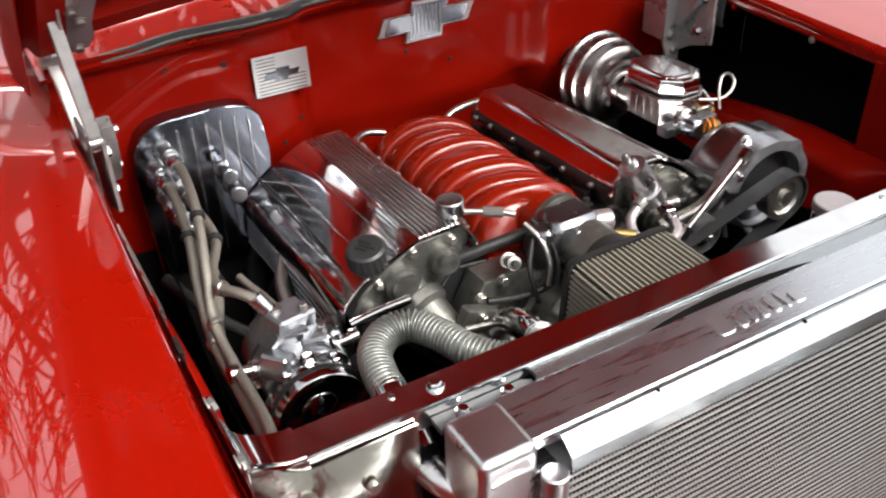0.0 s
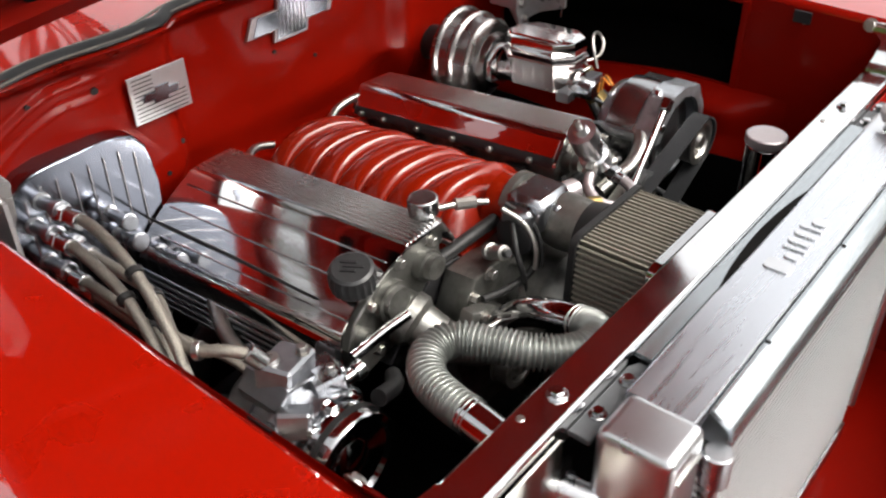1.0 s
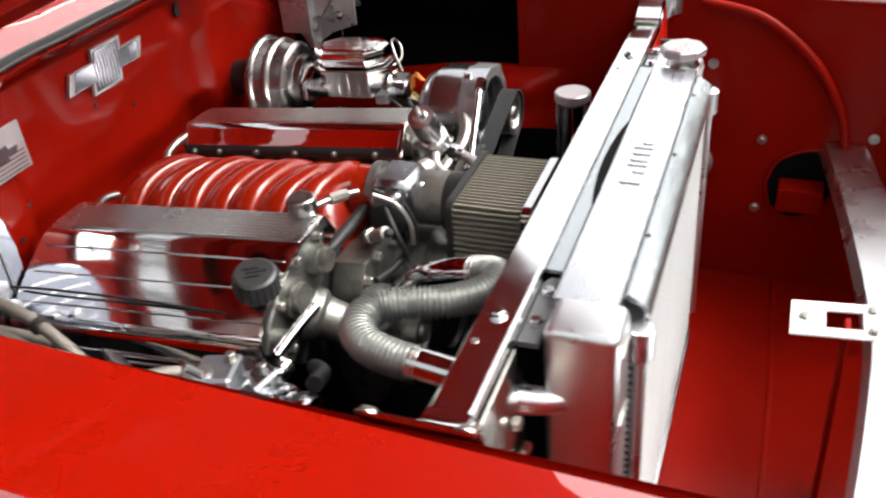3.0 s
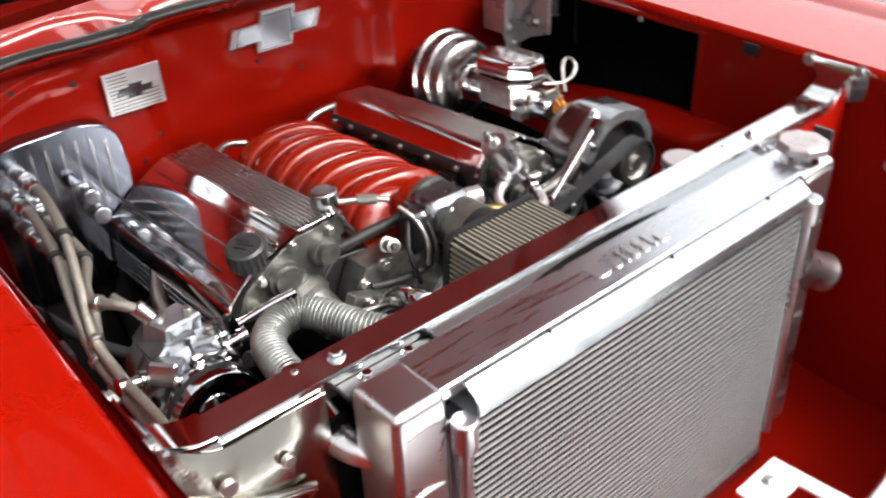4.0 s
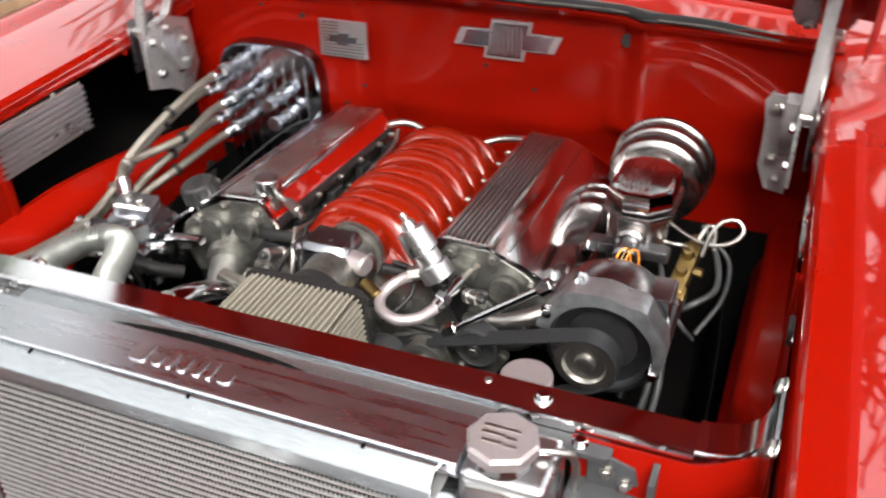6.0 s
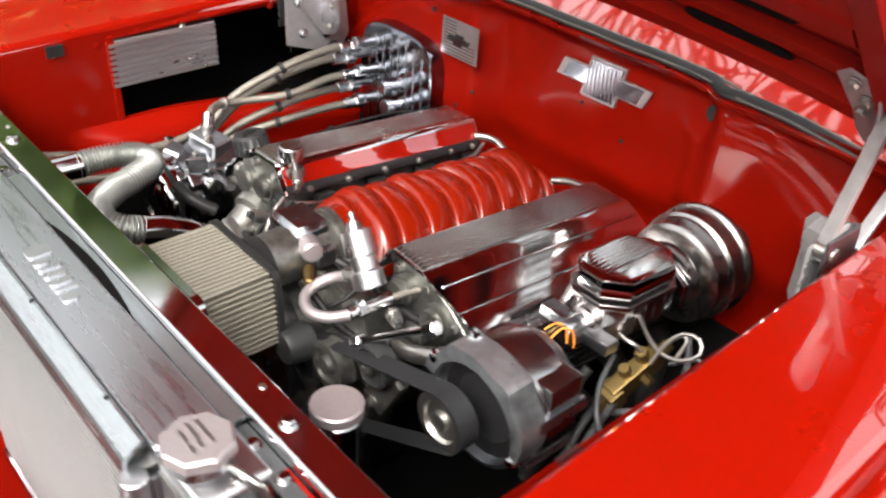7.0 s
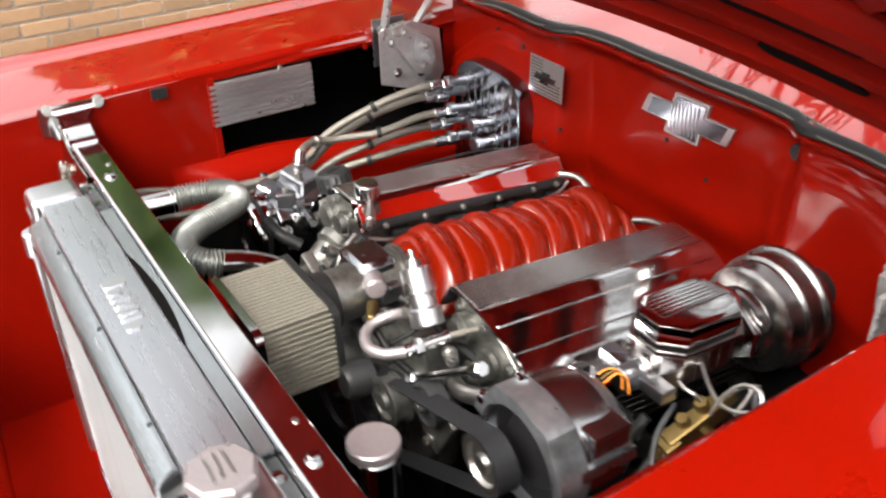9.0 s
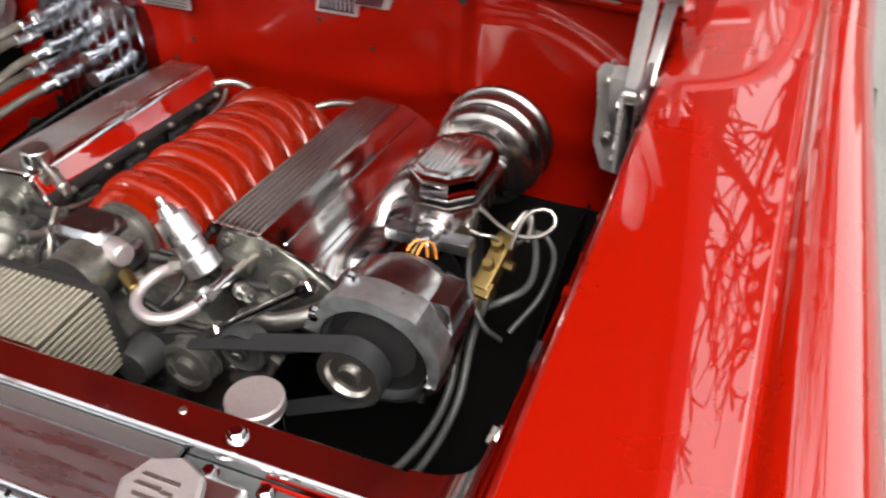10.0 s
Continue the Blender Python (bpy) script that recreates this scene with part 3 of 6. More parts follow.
prism(bm, [(-0.150 + 0.029 * i, -0.0502) for i in range(11)] + [(0.140 - 0.029 * i, -0.0502 + 0.014 * math.sin(math.pi * i / 10) ** 0.8) for i in range(1, 10)], "z", 0.8952, 0.8972)
part("bar_gap", bm, DARK, support, "black piece for the shaded slot between flange and radiator", smooth=0)
for s in (-1, 1):
    bm = B()
    # corner bracket sweeping up to the fender

    def horn(u, v):
        x = 0.575 + 0.075 * math.sin(u * math.pi / 2)
        z = 0.9 + 0.055 * (1 - math.cos(u * math.pi / 2))
        w = 0.023 + 0.034 * smoothstep(0.6, 1.0, u)
        return (s * x, (2 * v - 1) * w - 0.002 * (1 - u), z)
    sheet(bm, horn, 14, 8, 0.004)
    br = part("corner_bracket", bm, BRIGHT, support, "chromed corner bracket bolted to the fender")
    bm = B()

    def lip(u, v):
        h = 0.058 * (1 - math.cos(smoothstep(0.0, 1.0, u) * math.pi / 2))
        return (s * (0.575 + 0.073 * math.sin(u * math.pi / 2)), -0.026 - 0.034 * smoothstep(0.6, 1.0, u) - 0.002 * math.sin(math.pi * v), 0.8985 + h - (0.026 + 0.030 * u) * v)
    sheet(bm, lip, 20, 6, 0.003)
    part("bracket_lip", bm, CHROME, br)
    for y in (-0.045, 0.048):
        bm = B()
        bolt(bm, (s * 0.648, y, 0.948), (-s, 0, 0.3), 0.009, 0.006)
        part("bracket_bolt", bm, STEEL, br)
    # polished front face beside the radiator
    bm = B()

    def face(u, v):
        x = 0.45 + 0.20 * u
        return (s * x, -0.0325 - 0.016 * math.sin(math.pi * u) * math.sin(math.pi * min(1, 2.2 * v)) - 0.006 * v, 0.889 - 0.33 * v + 0.035 * smoothstep(0.6, 1, u) * (1 - v))
    sheet(bm, face, 16, 16, 0.003)
    side = part("support_side_panel", bm, CRUMPLED if s < 0 else PAINT_BAY, support, "side panel of the support")
    if s < 0:
        for pts, r in (([(-0.49, -0.052, 0.79), (-0.55, -0.056, 0.815), (-0.63, -0.046, 0.85)], 0.007), ([(-0.49, -0.052, 0.745), (-0.55, -0.056, 0.765), (-0.64, -0.046, 0.80)], 0.005)):
            bm = B()
            tube(bm, pts, r, 10)
            part("stamped_rib", bm, CRUMPLED, side)
        for x, z, r in ((-0.515, 0.845, 0.008), (-0.585, 0.855, 0.010), (-0.565, 0.785, 0.007), (-0.61, 0.80, 0.006)):
            bm = B()
            cyl(bm, (x, -0.046, z), (x, -0.0545, z), r, 16, 0.001)
            part("panel_stud", bm, STEEL if r > 0.0075 else RUBBER, side)
        # Black strip filling the gap, with the gap's shade as its colour.
        bm = B()
        box(bm, (-0.450, -0.0320, 0.50), (-0.425, -0.026, 0.845), 0.001)
        part("panel_gap", bm, DARK, side, "black strip for the shaded gap beside the tank", smooth=0)
for s in (-1, 1):
    bm = B()
    box(bm, (min(s * 0.445, s * 0.66), -0.006, 0.25), (max(s * 0.445, s * 0.66), 0.0, 0.885), 0.001)
    part("support_wall", bm, PAINT_BAY, support, "red wall of the radiator support", smooth=0)
for x in (-0.41, 0.407):
    bm = B()
    cyl(bm, (x, 0, 0.9), (x, 0, 0.903), 0.011, 20, 0.001)
    cyl(bm, (x, 0, 0.903), (x, 0, 0.9075), 0.0078, 6, 0.001)
    part("support_bolt", bm, CHROME, support, "chromed bolt on the bar")
for x, y in ((-0.46, 0.010), (0.34, 0.008)):
    bm = B()
    cyl(bm, (x, y, 0.8995), (x, y, 0.9015), 0.004, 10)
    part("rivet", bm, STEEL, support)
# dark mounting strap with two bolts at the tank
for s, x0 in ((-1, -0.432), (1, 0.365)):
    bm = B()
    prism(bm, [(x0, -0.052), (x0 + 0.125, -0.052), (x0 + 0.13, -0.048), (x0 + 0.13, -0.034), (x0 + 0.118, -0.0275), (x0, -0.0275)], "z", 0.878, 0.886, 0.0015)
    strap = part("mounting_strap", bm, STRAP, support, "dark strap between bar and radiator")
    for dx in (0.035, 0.095):
        bm = B()
        bolt(bm, (x0 + dx, -0.040, 0.886), (0, 0, 1), 0.007, 0.006)
        part("strap_bolt", bm, CHROME, strap)

# ---- radiator ----
radiator = thing("radiator", (0, -0.10, 0.34), "polished aluminium cross-flow radiator behind the open nose", "radiator")
nrow = 43
bm = B()
box(bm, (-0.335, -0.1475, -0.0014), (0.335, -0.088, 0.0014))
tube_mesh = finish("core_tube", bm, FIN, 0)
for i in range(nrow):
    o = new("core_tube", tube_mesh)
    o.parent = radiator
    o.location = (0, 0.10, 0.372 + i * 0.0115 - 0.34)
me = bpy.data.meshes.new("fins")
vs, fs = [], []
for i in range(nrow - 1):
    z0, z1 = 0.372 + i * 0.0115 + 0.0014, 0.372 + (i + 1) * 0.0115 - 0.0014
    k0 = len(vs)
    nz = 240
    for k in range(nz + 1):
        x = -0.334 + 0.668 * k / nz
        z = z0 if k % 2 else z1
        vs += [(x, -0.1462, z), (x, -0.092, z)]
    fs += [(k0 + 2 * k, k0 + 2 * k + 2, k0 + 2 * k + 3, k0 + 2 * k + 1) for k in range(nz)]
me.from_pydata(vs, [], fs)
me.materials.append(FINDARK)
fins = new("fin_pack", me)
fins.parent = radiator
fins.matrix_parent_inverse = Matrix.Translation(-radiator.location)
tagged(fins, "fine folded fins between the tubes, shade in their dark colour", kind="stuff")
# Black backing sheet added; it stands for the shade inside the core.
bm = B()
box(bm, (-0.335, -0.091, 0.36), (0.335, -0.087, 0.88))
part("core_back", bm, DARK, radiator, "black backing sheet behind the core, shade in its colour", smooth=0)
bm = B()
prism(bm, [(-0.0505, 0.874), (-0.0505, 0.898), (-0.053, 0.9), (-0.124, 0.9), (-0.126, 0.898), (-0.126, 0.885), (-0.12, 0.874)], "x", -0.362, 0.352)
part("top_plate", bm, SHEET, radiator, "flat polished top plate", smooth=25)
bm = B()
prism(bm, [(-0.1265, 0.894), (-0.128, 0.8965), (-0.132, 0.8965), (-0.150, 0.885), (-0.154, 0.880), (-0.1555, 0.862), (-0.152, 0.860), (-0.150, 0.877), (-0.146, 0.882), (-0.1265, 0.890)], "x", -0.332, 0.334)
chan = part("top_channel", bm, FLANGE, radiator, "bright folded channel along the core's top", smooth=25)
# Slots drawn as solid black bits, shade put into their colour.
for x in (-0.20, 0.03, 0.25):
    bm = B()
    box(bm, (x - 0.002, -0.1345, 0.8945), (x + 0.002, -0.1285, 0.8975))
    part("slot", bm, DARK, chan, smooth=0)
bm = B()
prism(bm, [(-0.1265, 0.365), (-0.152, 0.362), (-0.153, 0.335), (-0.09, 0.335), (-0.09, 0.365)], "x", -0.335, 0.335)
part("bottom_channel", bm, POLISHED, radiator, smooth=25)
for s, xa, xb in ((-1, -0.435, -0.3625), (1, 0.3525, 0.448)):
    bm = B()
    front = -0.140 if s < 0 else -0.128
    box(bm, (xa, front, 0.36), (xb, -0.056 if s < 0 else -0.040, 0.908 if s < 0 else 0.893), 0.012, seg=3)
    tank = part("side_tank", bm, TANK, radiator, "welded aluminium side tank", smooth=40)
    bm = B()
    box(bm, (xb - 0.002 if s < 0 else xa - 0.017, -0.136, 0.36), (xb + 0.028 if s < 0 else xa + 0.002, -0.07, 0.86), 0.003)
    part("header", bm, POLISHED, tank)
    for z in (0.42, 0.60, 0.78, 0.876):
        bm = B()
        tube(bm, [(xa + 0.012, front - 0.0005, z), ((xa + xb) / 2, front - 0.0015, z + 0.004), (xb - 0.012, front - 0.0005, z)], 0.0022, 6)
        part("weld_bead", bm, STEEL, tank, "rough weld bead")
    bm = B()
    x = xb + 0.012 if s < 0 else xa - 0.006
    cyl(bm, (x, -0.150, 0.825), (x, -0.150, 0.868), 0.0155, 24, 0.002)
    cyl(bm, (x, -0.148, 0.40), (x, -0.150, 0.845), 0.008, 14)
    part("mount_post", bm, TANK, tank, "upright mounting post")
# stamped brackets between the tank and the support
bm = B()
box(bm, (0.452, -0.074, 0.832), (0.545, -0.036, 0.837), 0.001)
box(bm, (0.538, -0.070, 0.837), (0.545, -0.036, 0.884), 0.001)
prism(bm, [(0.470, 0.837), (0.530, 0.837), (0.520, 0.872), (0.485, 0.884), (0.470, 0.880)], "y", -0.044, -0.040, 0.0008)
bracket = part("tank_bracket", bm, STRAP, radiator, "stamped steel bracket beside the tank", smooth=25)
bm = B()
prism(bm, [(0.478, 0.60), (0.520, 0.60), (0.528, 0.760), (0.512, 0.826), (0.482, 0.826)], "y", -0.062, -0.056, 0.001)
part("bracket_leg", bm, STRAP, bracket, "dull steel leg of the bracket", smooth=25)
for x, z in ((0.492, 0.862), (0.512, 0.850)):
    bm = B()
    bolt(bm, (x, -0.044, z), (0, -1, 0), 0.006, 0.006)
    part("bracket_bolt", bm, STEEL, bracket)
# filler neck and octagonal cap
bm = B()
lathe(bm, (0.393, -0.096, 0.893), (0, 0, 1), [(0, 0.030), (0.006, 0.027), (0.014, 0.026), (0.016, 0.030), (0.018, 0.030)], 28)
neck = part("filler_neck", bm, POLISHED, radiator, "round filler neck")
bm = B()
lathe(bm, (0.393, -0.096, 0.911), (0, 0, 1), [(0, 0.036), (0.002, 0.0395), (0.013, 0.0395), (0.0165, 0.036)], 8)
rcap = part("radiator_cap", bm, FROST, radiator, "octagonal billet aluminium cap", smooth=20)
bm = B()
for i, (dx, dy, w) in enumerate(((-0.014, 0.010, 0.018), (0.006, 0.010, 0.020), (-0.010, 0.0, 0.026), (0.010, -0.002, 0.012), (-0.008, -0.011, 0.022), (0.012, -0.012, 0.012))):
    box(bm, (0.393 + dx - w / 2, -0.096 + dy - 0.0022, 0.927), (0.393 + dx + w / 2, -0.096 + dy + 0.0022, 0.9283))
part("engraving", bm, STEEL, rcap, "engraved lines", smooth=0)
bm = B()
tube(bm, [(0.425, -0.080, 0.902), (0.452, -0.070, 0.898), (0.462, -0.060, 0.875), (0.460, -0.058, 0.80), (0.466, -0.06, 0.70), (0.46, -0.06, 0.55)], 0.0045, 10)
part("overflow_pipe", bm, STEEL, radiator, "thin bent overflow pipe")
bm = B()
lathe(bm, (0.436, -0.100, 0.690), (0.85, -0.35, -0.55), [(0, 0.031), (0.062, 0.031), (0.066, 0.034), (0.074, 0.034), (0.077, 0.031), (0.078, 0.015)], 28)
part("lower_outlet", bm, TANK, radiator, "stub outlet pipe of the tank")
# raised maker's mark, as plain blocks
x = -0.077
for w, h in ((0.024, 0.033), (0.013, 0.021), (0.006, 0.030), (0.012, 0.030), (0.012, 0.030), (0.006, 0.030), (0.018, 0.021)):
    bm = B()
    prism(bm, rounded(x, x + w, -0.104, -0.104 + h, min(0.0055, w * 0.45)), "z", 0.8992, 0.9022, 0.0008)
    part("raised_block", bm, TANK, radiator, "raised block of the stamped mark", smooth=30)
    x += w + 0.0085

# ---- engine ----
EX = -0.015
engine = thing("engine", (EX, 0.5, 0.32), "large V8 engine with red intake and polished covers", "engine")
bm = B()
prism(bm, [(EX - 0.10, 0.34), (EX + 0.10, 0.34), (EX + 0.14, 0.52), (EX + 0.27, 0.66), (EX + 0.17, 0.77), (EX + 0.09, 0.76), (EX - 0.09, 0.76), (EX - 0.17, 0.77), (EX - 0.27, 0.66), (EX - 0.14, 0.52)], "y", 0.345, 0.80, 0.006)
part("engine_block", bm, DARKMETAL, engine, "dark engine block and heads")


def hump(x, y):
    """Height of the intake: overlapping runners arch across it."""
    u = (x - EX) / 0.112
    a = max(0.0, 1 - abs(u) ** 2.4)
    k = (y - 0.335) / 0.0555 + 0.42 * u + 0.30 * u * u + 0.05 * math.sin(17 * y + 3 * u)
    f = k - math.floor(k)
    big = 1.0 if int(math.floor(k)) % 2 else 0.80
    r = big * math.sqrt(max(0.0, 1 - (2 * f ** 0.82 - 1) ** 2)) ** 0.85
    ends = smoothstep(0.335, 0.40, y) * (1 - smoothstep(0.765, 0.812, y))
    return 0.755 + (0.064 * a ** 0.62 + 0.0260 * r * a ** 0.30 + 0.003 * math.sin(9 * y + 2 * u) * a) * (0.16 + 0.84 * ends)


bm = B()
sheet(bm, lambda u, v: (EX - 0.112 + 0.224 * u, 0.335 + 0.475 * v, hump(EX - 0.112 + 0.224 * u, 0.335 + 0.475 * v)), 48, 420)
intake = part("intake_manifold", bm, INTAKE_RED, engine, "glossy red intake manifold with arched runners", smooth=50)
bm = B()
box(bm, (EX - 0.110, 0.340, 0.74), (EX + 0.110, 0.805, 0.768), 0.006)
part("intake_flange", bm, INTAKE_RED, intake)
for s in (-1, 1):
    for i in range(5):
        bm = B()
        y = 0.40 + 0.092 * i
        bolt(bm, (EX + s * 0.128, y, 0.768), (0, 0, 1), 0.007, 0.008)
        box(bm, (EX + s * 0.128 - 0.011, y - 0.012, 0.745), (EX + s * 0.128 + 0.011, y + 0.012, 0.768), 0.003)
        part("injector_boss", bm, CAST, intake, "small cast boss with a bolt")
bm = B()
box(bm, (EX - 0.125, 0.305, 0.66), (EX + 0.125, 0.341, 0.758), 0.008)
part("valley_front", bm, INTAKE_RED, intake, "red front face below the runners")
# front snout of the manifold
bm = B()
lathe(bm, (EX + 0.01, 0.36, 0.795), (0, -1, 0), [(0, 0.050), (0.03, 0.047), (0.045, 0.042)], 28)
part("intake_snout", bm, INTAKE_RED, intake)


def cover_z(a):
    """Height of the cover's top and outer slope at the distance a from the engine's middle line."""
    if a < 0.236:
        return 0.8516 - 0.05 * (a - 0.161)
    t = a - 0.236
    return 0.8479 - 0.45 * t - 2.0 * t * t


def cover_profile(s):
    pts = [(0.1300, 0.804), (0.1300, 0.808), (0.132, 0.812), (0.137, 0.8195), (0.142, 0.827), (0.147, 0.8345), (0.151, 0.8405), (0.154, 0.8455), (0.157, 0.8495), (0.161, 0.8516)]
    pts += [(0.166 + 0.0115 * i, cover_z(0.166 + 0.0115 * i)) for i in range(17)] + [(0.356, 0.766), (0.361, 0.756), (0.364, 0.742), (0.3645, 0.720)]
    return [(EX + s * a, b) for a, b in pts]


def valve_cover(s):
    prof = cover_profile(s)
    bm = B()
    n = len(prof) - 1

    def at(u, v):
        i = min(n, int(round(v * n)))
        x, z = prof[i]
        v = i / n
        y0 = 0.338 + 0.018 * smoothstep(0.55, 0.8, v) - 0.010 * smoothstep(0.8, 1.0, v)
        return (x, y0 + (0.79 - y0) * u, z)
    sheet(bm, at, 6, n, 0.004)
    c = part("valve_cover", bm, MIRROR, engine, "polished billet valve cover with fine ribs")
    # Dark sheet added so that the gaps between the ribs come out dark.
    bm = B()
    q = Matrix.Translation((EX + s * 0.1965, 0.5625, cover_z(0.1965))) @ Matrix.Rotation(s * math.atan(0.05), 4, "Y")
    box(bm, (-0.034, -0.2175, -0.002), (0.034, 0.2175, 0.0008), 0, q)
    part("groove_floor", bm, DARKMETAL, c, "dark floor between the ribs", smooth=0)
    # painted inner flank
    bm = B()
    flank = [(0.1345, 0.8185), (0.1370, 0.8212), (0.1415, 0.8280), (0.1460, 0.8345), (0.1490, 0.8392), (0.1520, 0.8440)]
    sheet(bm, lambda u, v: (EX + s * (flank[round(v * 5)][0] - 0.0006), 0.345 + 0.437 * u, flank[round(v * 5)][1] + 0.0004), 4, 5, 0.0008)
    part("inner_flank", bm, PAINT, c, "red painted inner flank")
    # Added dark strip that hides the red reflection along the cover's lower edge.
    bm = B()
    seat = [(0.1285, 0.8030), (0.1285, 0.8085), (0.1315, 0.8140), (0.1350, 0.8186)]
    sheet(bm, lambda u, v: (EX + s * (seat[round(v * 3)][0] - 0.0008), 0.344 + 0.439 * u, seat[round(v * 3)][1] + 0.0004), 4, 3, 0.0008)
    part("gasket", bm, DARKMETAL, c, "dark strip added below the flank to darken the cover's edge")
    for y in (0.385, 0.465, 0.545, 0.625, 0.705, 0.760):
        bm = B()
        bolt(bm, (EX + s * 0.1255, y, 0.809), (-s * 0.85, 0, 0.5), 0.0045, 0.005)
        part("cover_bolt", bm, CAST, c)
    # fine ribs on the flat top
    for i in range(9):
        a = 0.1645 + 0.0080 * i
        bm = B()
        rib_bar(bm, EX + s * a, cover_z(a) + 0.0004, 0.0027, 0.0010, 0.0040, 0.342, 0.782, 0.010)
        part("rib", bm, RIB, c, smooth=20)
    # lengthwise beads on the smooth slope
    for a in (0.262, 0.300, 0.338):
        bm = B()
        z = cover_z(a)
        tube(bm, [(EX + s * a, 0.352, z), (EX + s * a, 0.6, z), (EX + s * a, 0.775, z)], 0.0016, 6, 0.05)
        part("bead", bm, POLISHED, c)
    for i in range(5):
        z = 0.722 - 0.012 * i
        bm = B()
        box(bm, (EX + s * 0.360 - 0.006 + s * 0.001 * i, 0.36, z - 0.004), (EX + s * 0.360 + 0.006 + s * 0.001 * i, 0.785, z + 0.004), 0.002)
        part("lower_fin", bm, POLISHED, c)
    return c


def bow(w):
    """Outline of a plain bow: two slanted bars crossing a block."""
    k = w / 1.0
    return [(-1.0 * k, -0.16 * k), (-0.40 * k, -0.16 * k), (-0.44 * k, -0.36 * k), (0.30 * k, -0.36 * k), (0.34 * k, -0.16 * k), (0.86 * k, -0.16 * k),
            (1.0 * k, 0.16 * k), (0.42 * k, 0.16 * k), (0.46 * k, 0.36 * k), (-0.28 * k, 0.36 * k), (-0.32 * k, 0.16 * k), (-0.86 * k, 0.16 * k)]


for s in (-1, 1):
    valve_cover(s)
    bm = B()
    face = [(0.150, 0.770), (0.150, 0.815), (0.165, 0.838), (0.232, 0.834), (0.285, 0.806), (0.330, 0.772), (0.345, 0.735), (0.318, 0.672), (0.235, 0.690)]
    prism(bm, [(EX + s * a, b) for a, b in face], "y", 0.350, 0.780, 0.004)
    head = part("cylinder_head", bm, CAST, engine, "cast aluminium cylinder head under the cover")
    for a, z, r, l in ((0.190, 0.795, 0.024, 0.030), (0.262, 0.775, 0.030, 0.022), (0.318, 0.742, 0.016, 0.026), (0.225, 0.735, 0.022, 0.036)):
        bm = B()
        lathe(bm, (EX + s * a, 0.352, z), (0, -1, 0), [(0, r), (l * 0.6, r), (l * 0.65, r * 0.8), (l, r * 0.75), (l + 0.001, r * 0.4)], 24)
        part("head_boss", bm, CAST, head, "round cast boss")
    for a, z in ((0.172, 0.822), (0.240, 0.822), (0.300, 0.785), (0.290, 0.705)):
        bm = B()
        bolt(bm, (EX + s * a, 0.350, z), (0, -1, 0), 0.007, 0.008)
        part("head_bolt", bm, STEEL, head)

# coolant steam pipes behind and beside the intake
bm = B()
tube(bm, [(-0.142, 0.345, 0.792), (-0.126, 0.42, 0.784), (-0.125, 0.60, 0.786), (-0.127, 0.74, 0.794), (-0.134, 0.785, 0.812)], 0.0040, 10)
part("crossover_pipe", bm, STEEL, engine, "thin steel pipe beside the intake")
bm = B()
tube(bm, [(-0.150, 0.776, 0.824), (-0.132, 0.790, 0.826), (-0.108, 0.797, 0.824), (-0.080, 0.794, 0.816)], 0.0070, 12)
part("crossover_pipe", bm, STEEL, engine, "short bent steel pipe behind the intake")
bm = B()
tube(bm, [(0.052, 0.786, 0.812), (0.078, 0.796, 0.820), (0.104, 0.797, 0.825), (0.132, 0.790, 0.830), (0.150, 0.780, 0.832)], 0.0072, 12)
part("crossover_pipe", bm, STEEL, engine, "short bent steel pipe")
for s in (-1, 1):
    for i in range(4):
        bm = B()
        y = 0.42 + 0.115 * i
        box(bm, (EX + s * 0.133 - 0.010, y - 0.02, 0.715), (EX + s * 0.133 + 0.008, y + 0.02, 0.79), 0.004)
        part("ignition_coil", bm, PLASTIC, engine, "black ignition coil")

# timing cover, water pump and the cast front
bm = B()
prism(bm, [(EX - 0.16, 0.50), (EX + 0.16, 0.50), (EX + 0.20, 0.66), (EX + 0.15, 0.765), (EX - 0.15, 0.765), (EX - 0.20, 0.66)], "y", 0.285, 0.343, 0.006)
part("timing_cover", bm, CAST, engine, "cast aluminium timing cover")
bm = B()
for x, z, r, y0, y1 in ((EX, 0.66, 0.075, 0.20, 0.29), (EX - 0.14, 0.67, 0.045, 0.23, 0.30), (EX + 0.14, 0.67, 0.045, 0.23, 0.30), (EX, 0.56, 0.09, 0.22, 0.29)):
    lathe(bm, (x, y1, z), (0, -1, 0), [(0, r), ((y1 - y0) * 0.6, r), ((y1 - y0) * 0.75, r * 0.8), (y1 - y0, r * 0.72)], 28)
tube(bm, [(EX - 0.14, 0.25, 0.67), (EX - 0.07, 0.24, 0.665), (EX, 0.245, 0.66), (EX + 0.07, 0.24, 0.665), (EX + 0.14, 0.25, 0.67)], 0.03, 14)
part("water_pump", bm, CAST, engine, "cast aluminium water pump")
for x, z, r in ((0.163, 0.698, 0.036), (0.10, 0.665, 0.042), (-0.02, 0.58, 0.075), (-0.16, 0.64, 0.034)):
    bm = B()
    lathe(bm, (x, 0.235, z), (0, -1, 0), [(0, r + 0.003), (0.004, r + 0.003), (0.005, r), (0.024, r), (0.025, r + 0.003), (0.029, r + 0.003), (0.030, r * 0.8), (0.022, r * 0.75), (0.022, 0.016), (0.032, 0.014), (0.034, 0.008)], 32)
    part("pulley", bm, CAST if r < 0.04 else DARKMETAL, engine, "grooved pulley")
bm = B()
lathe(bm, (0.105, 0.215, 0.708), (0, -1, 0), [(0, 0.03), (0.035, 0.03), (0.045, 0.026), (0.046, 0.02)], 28)
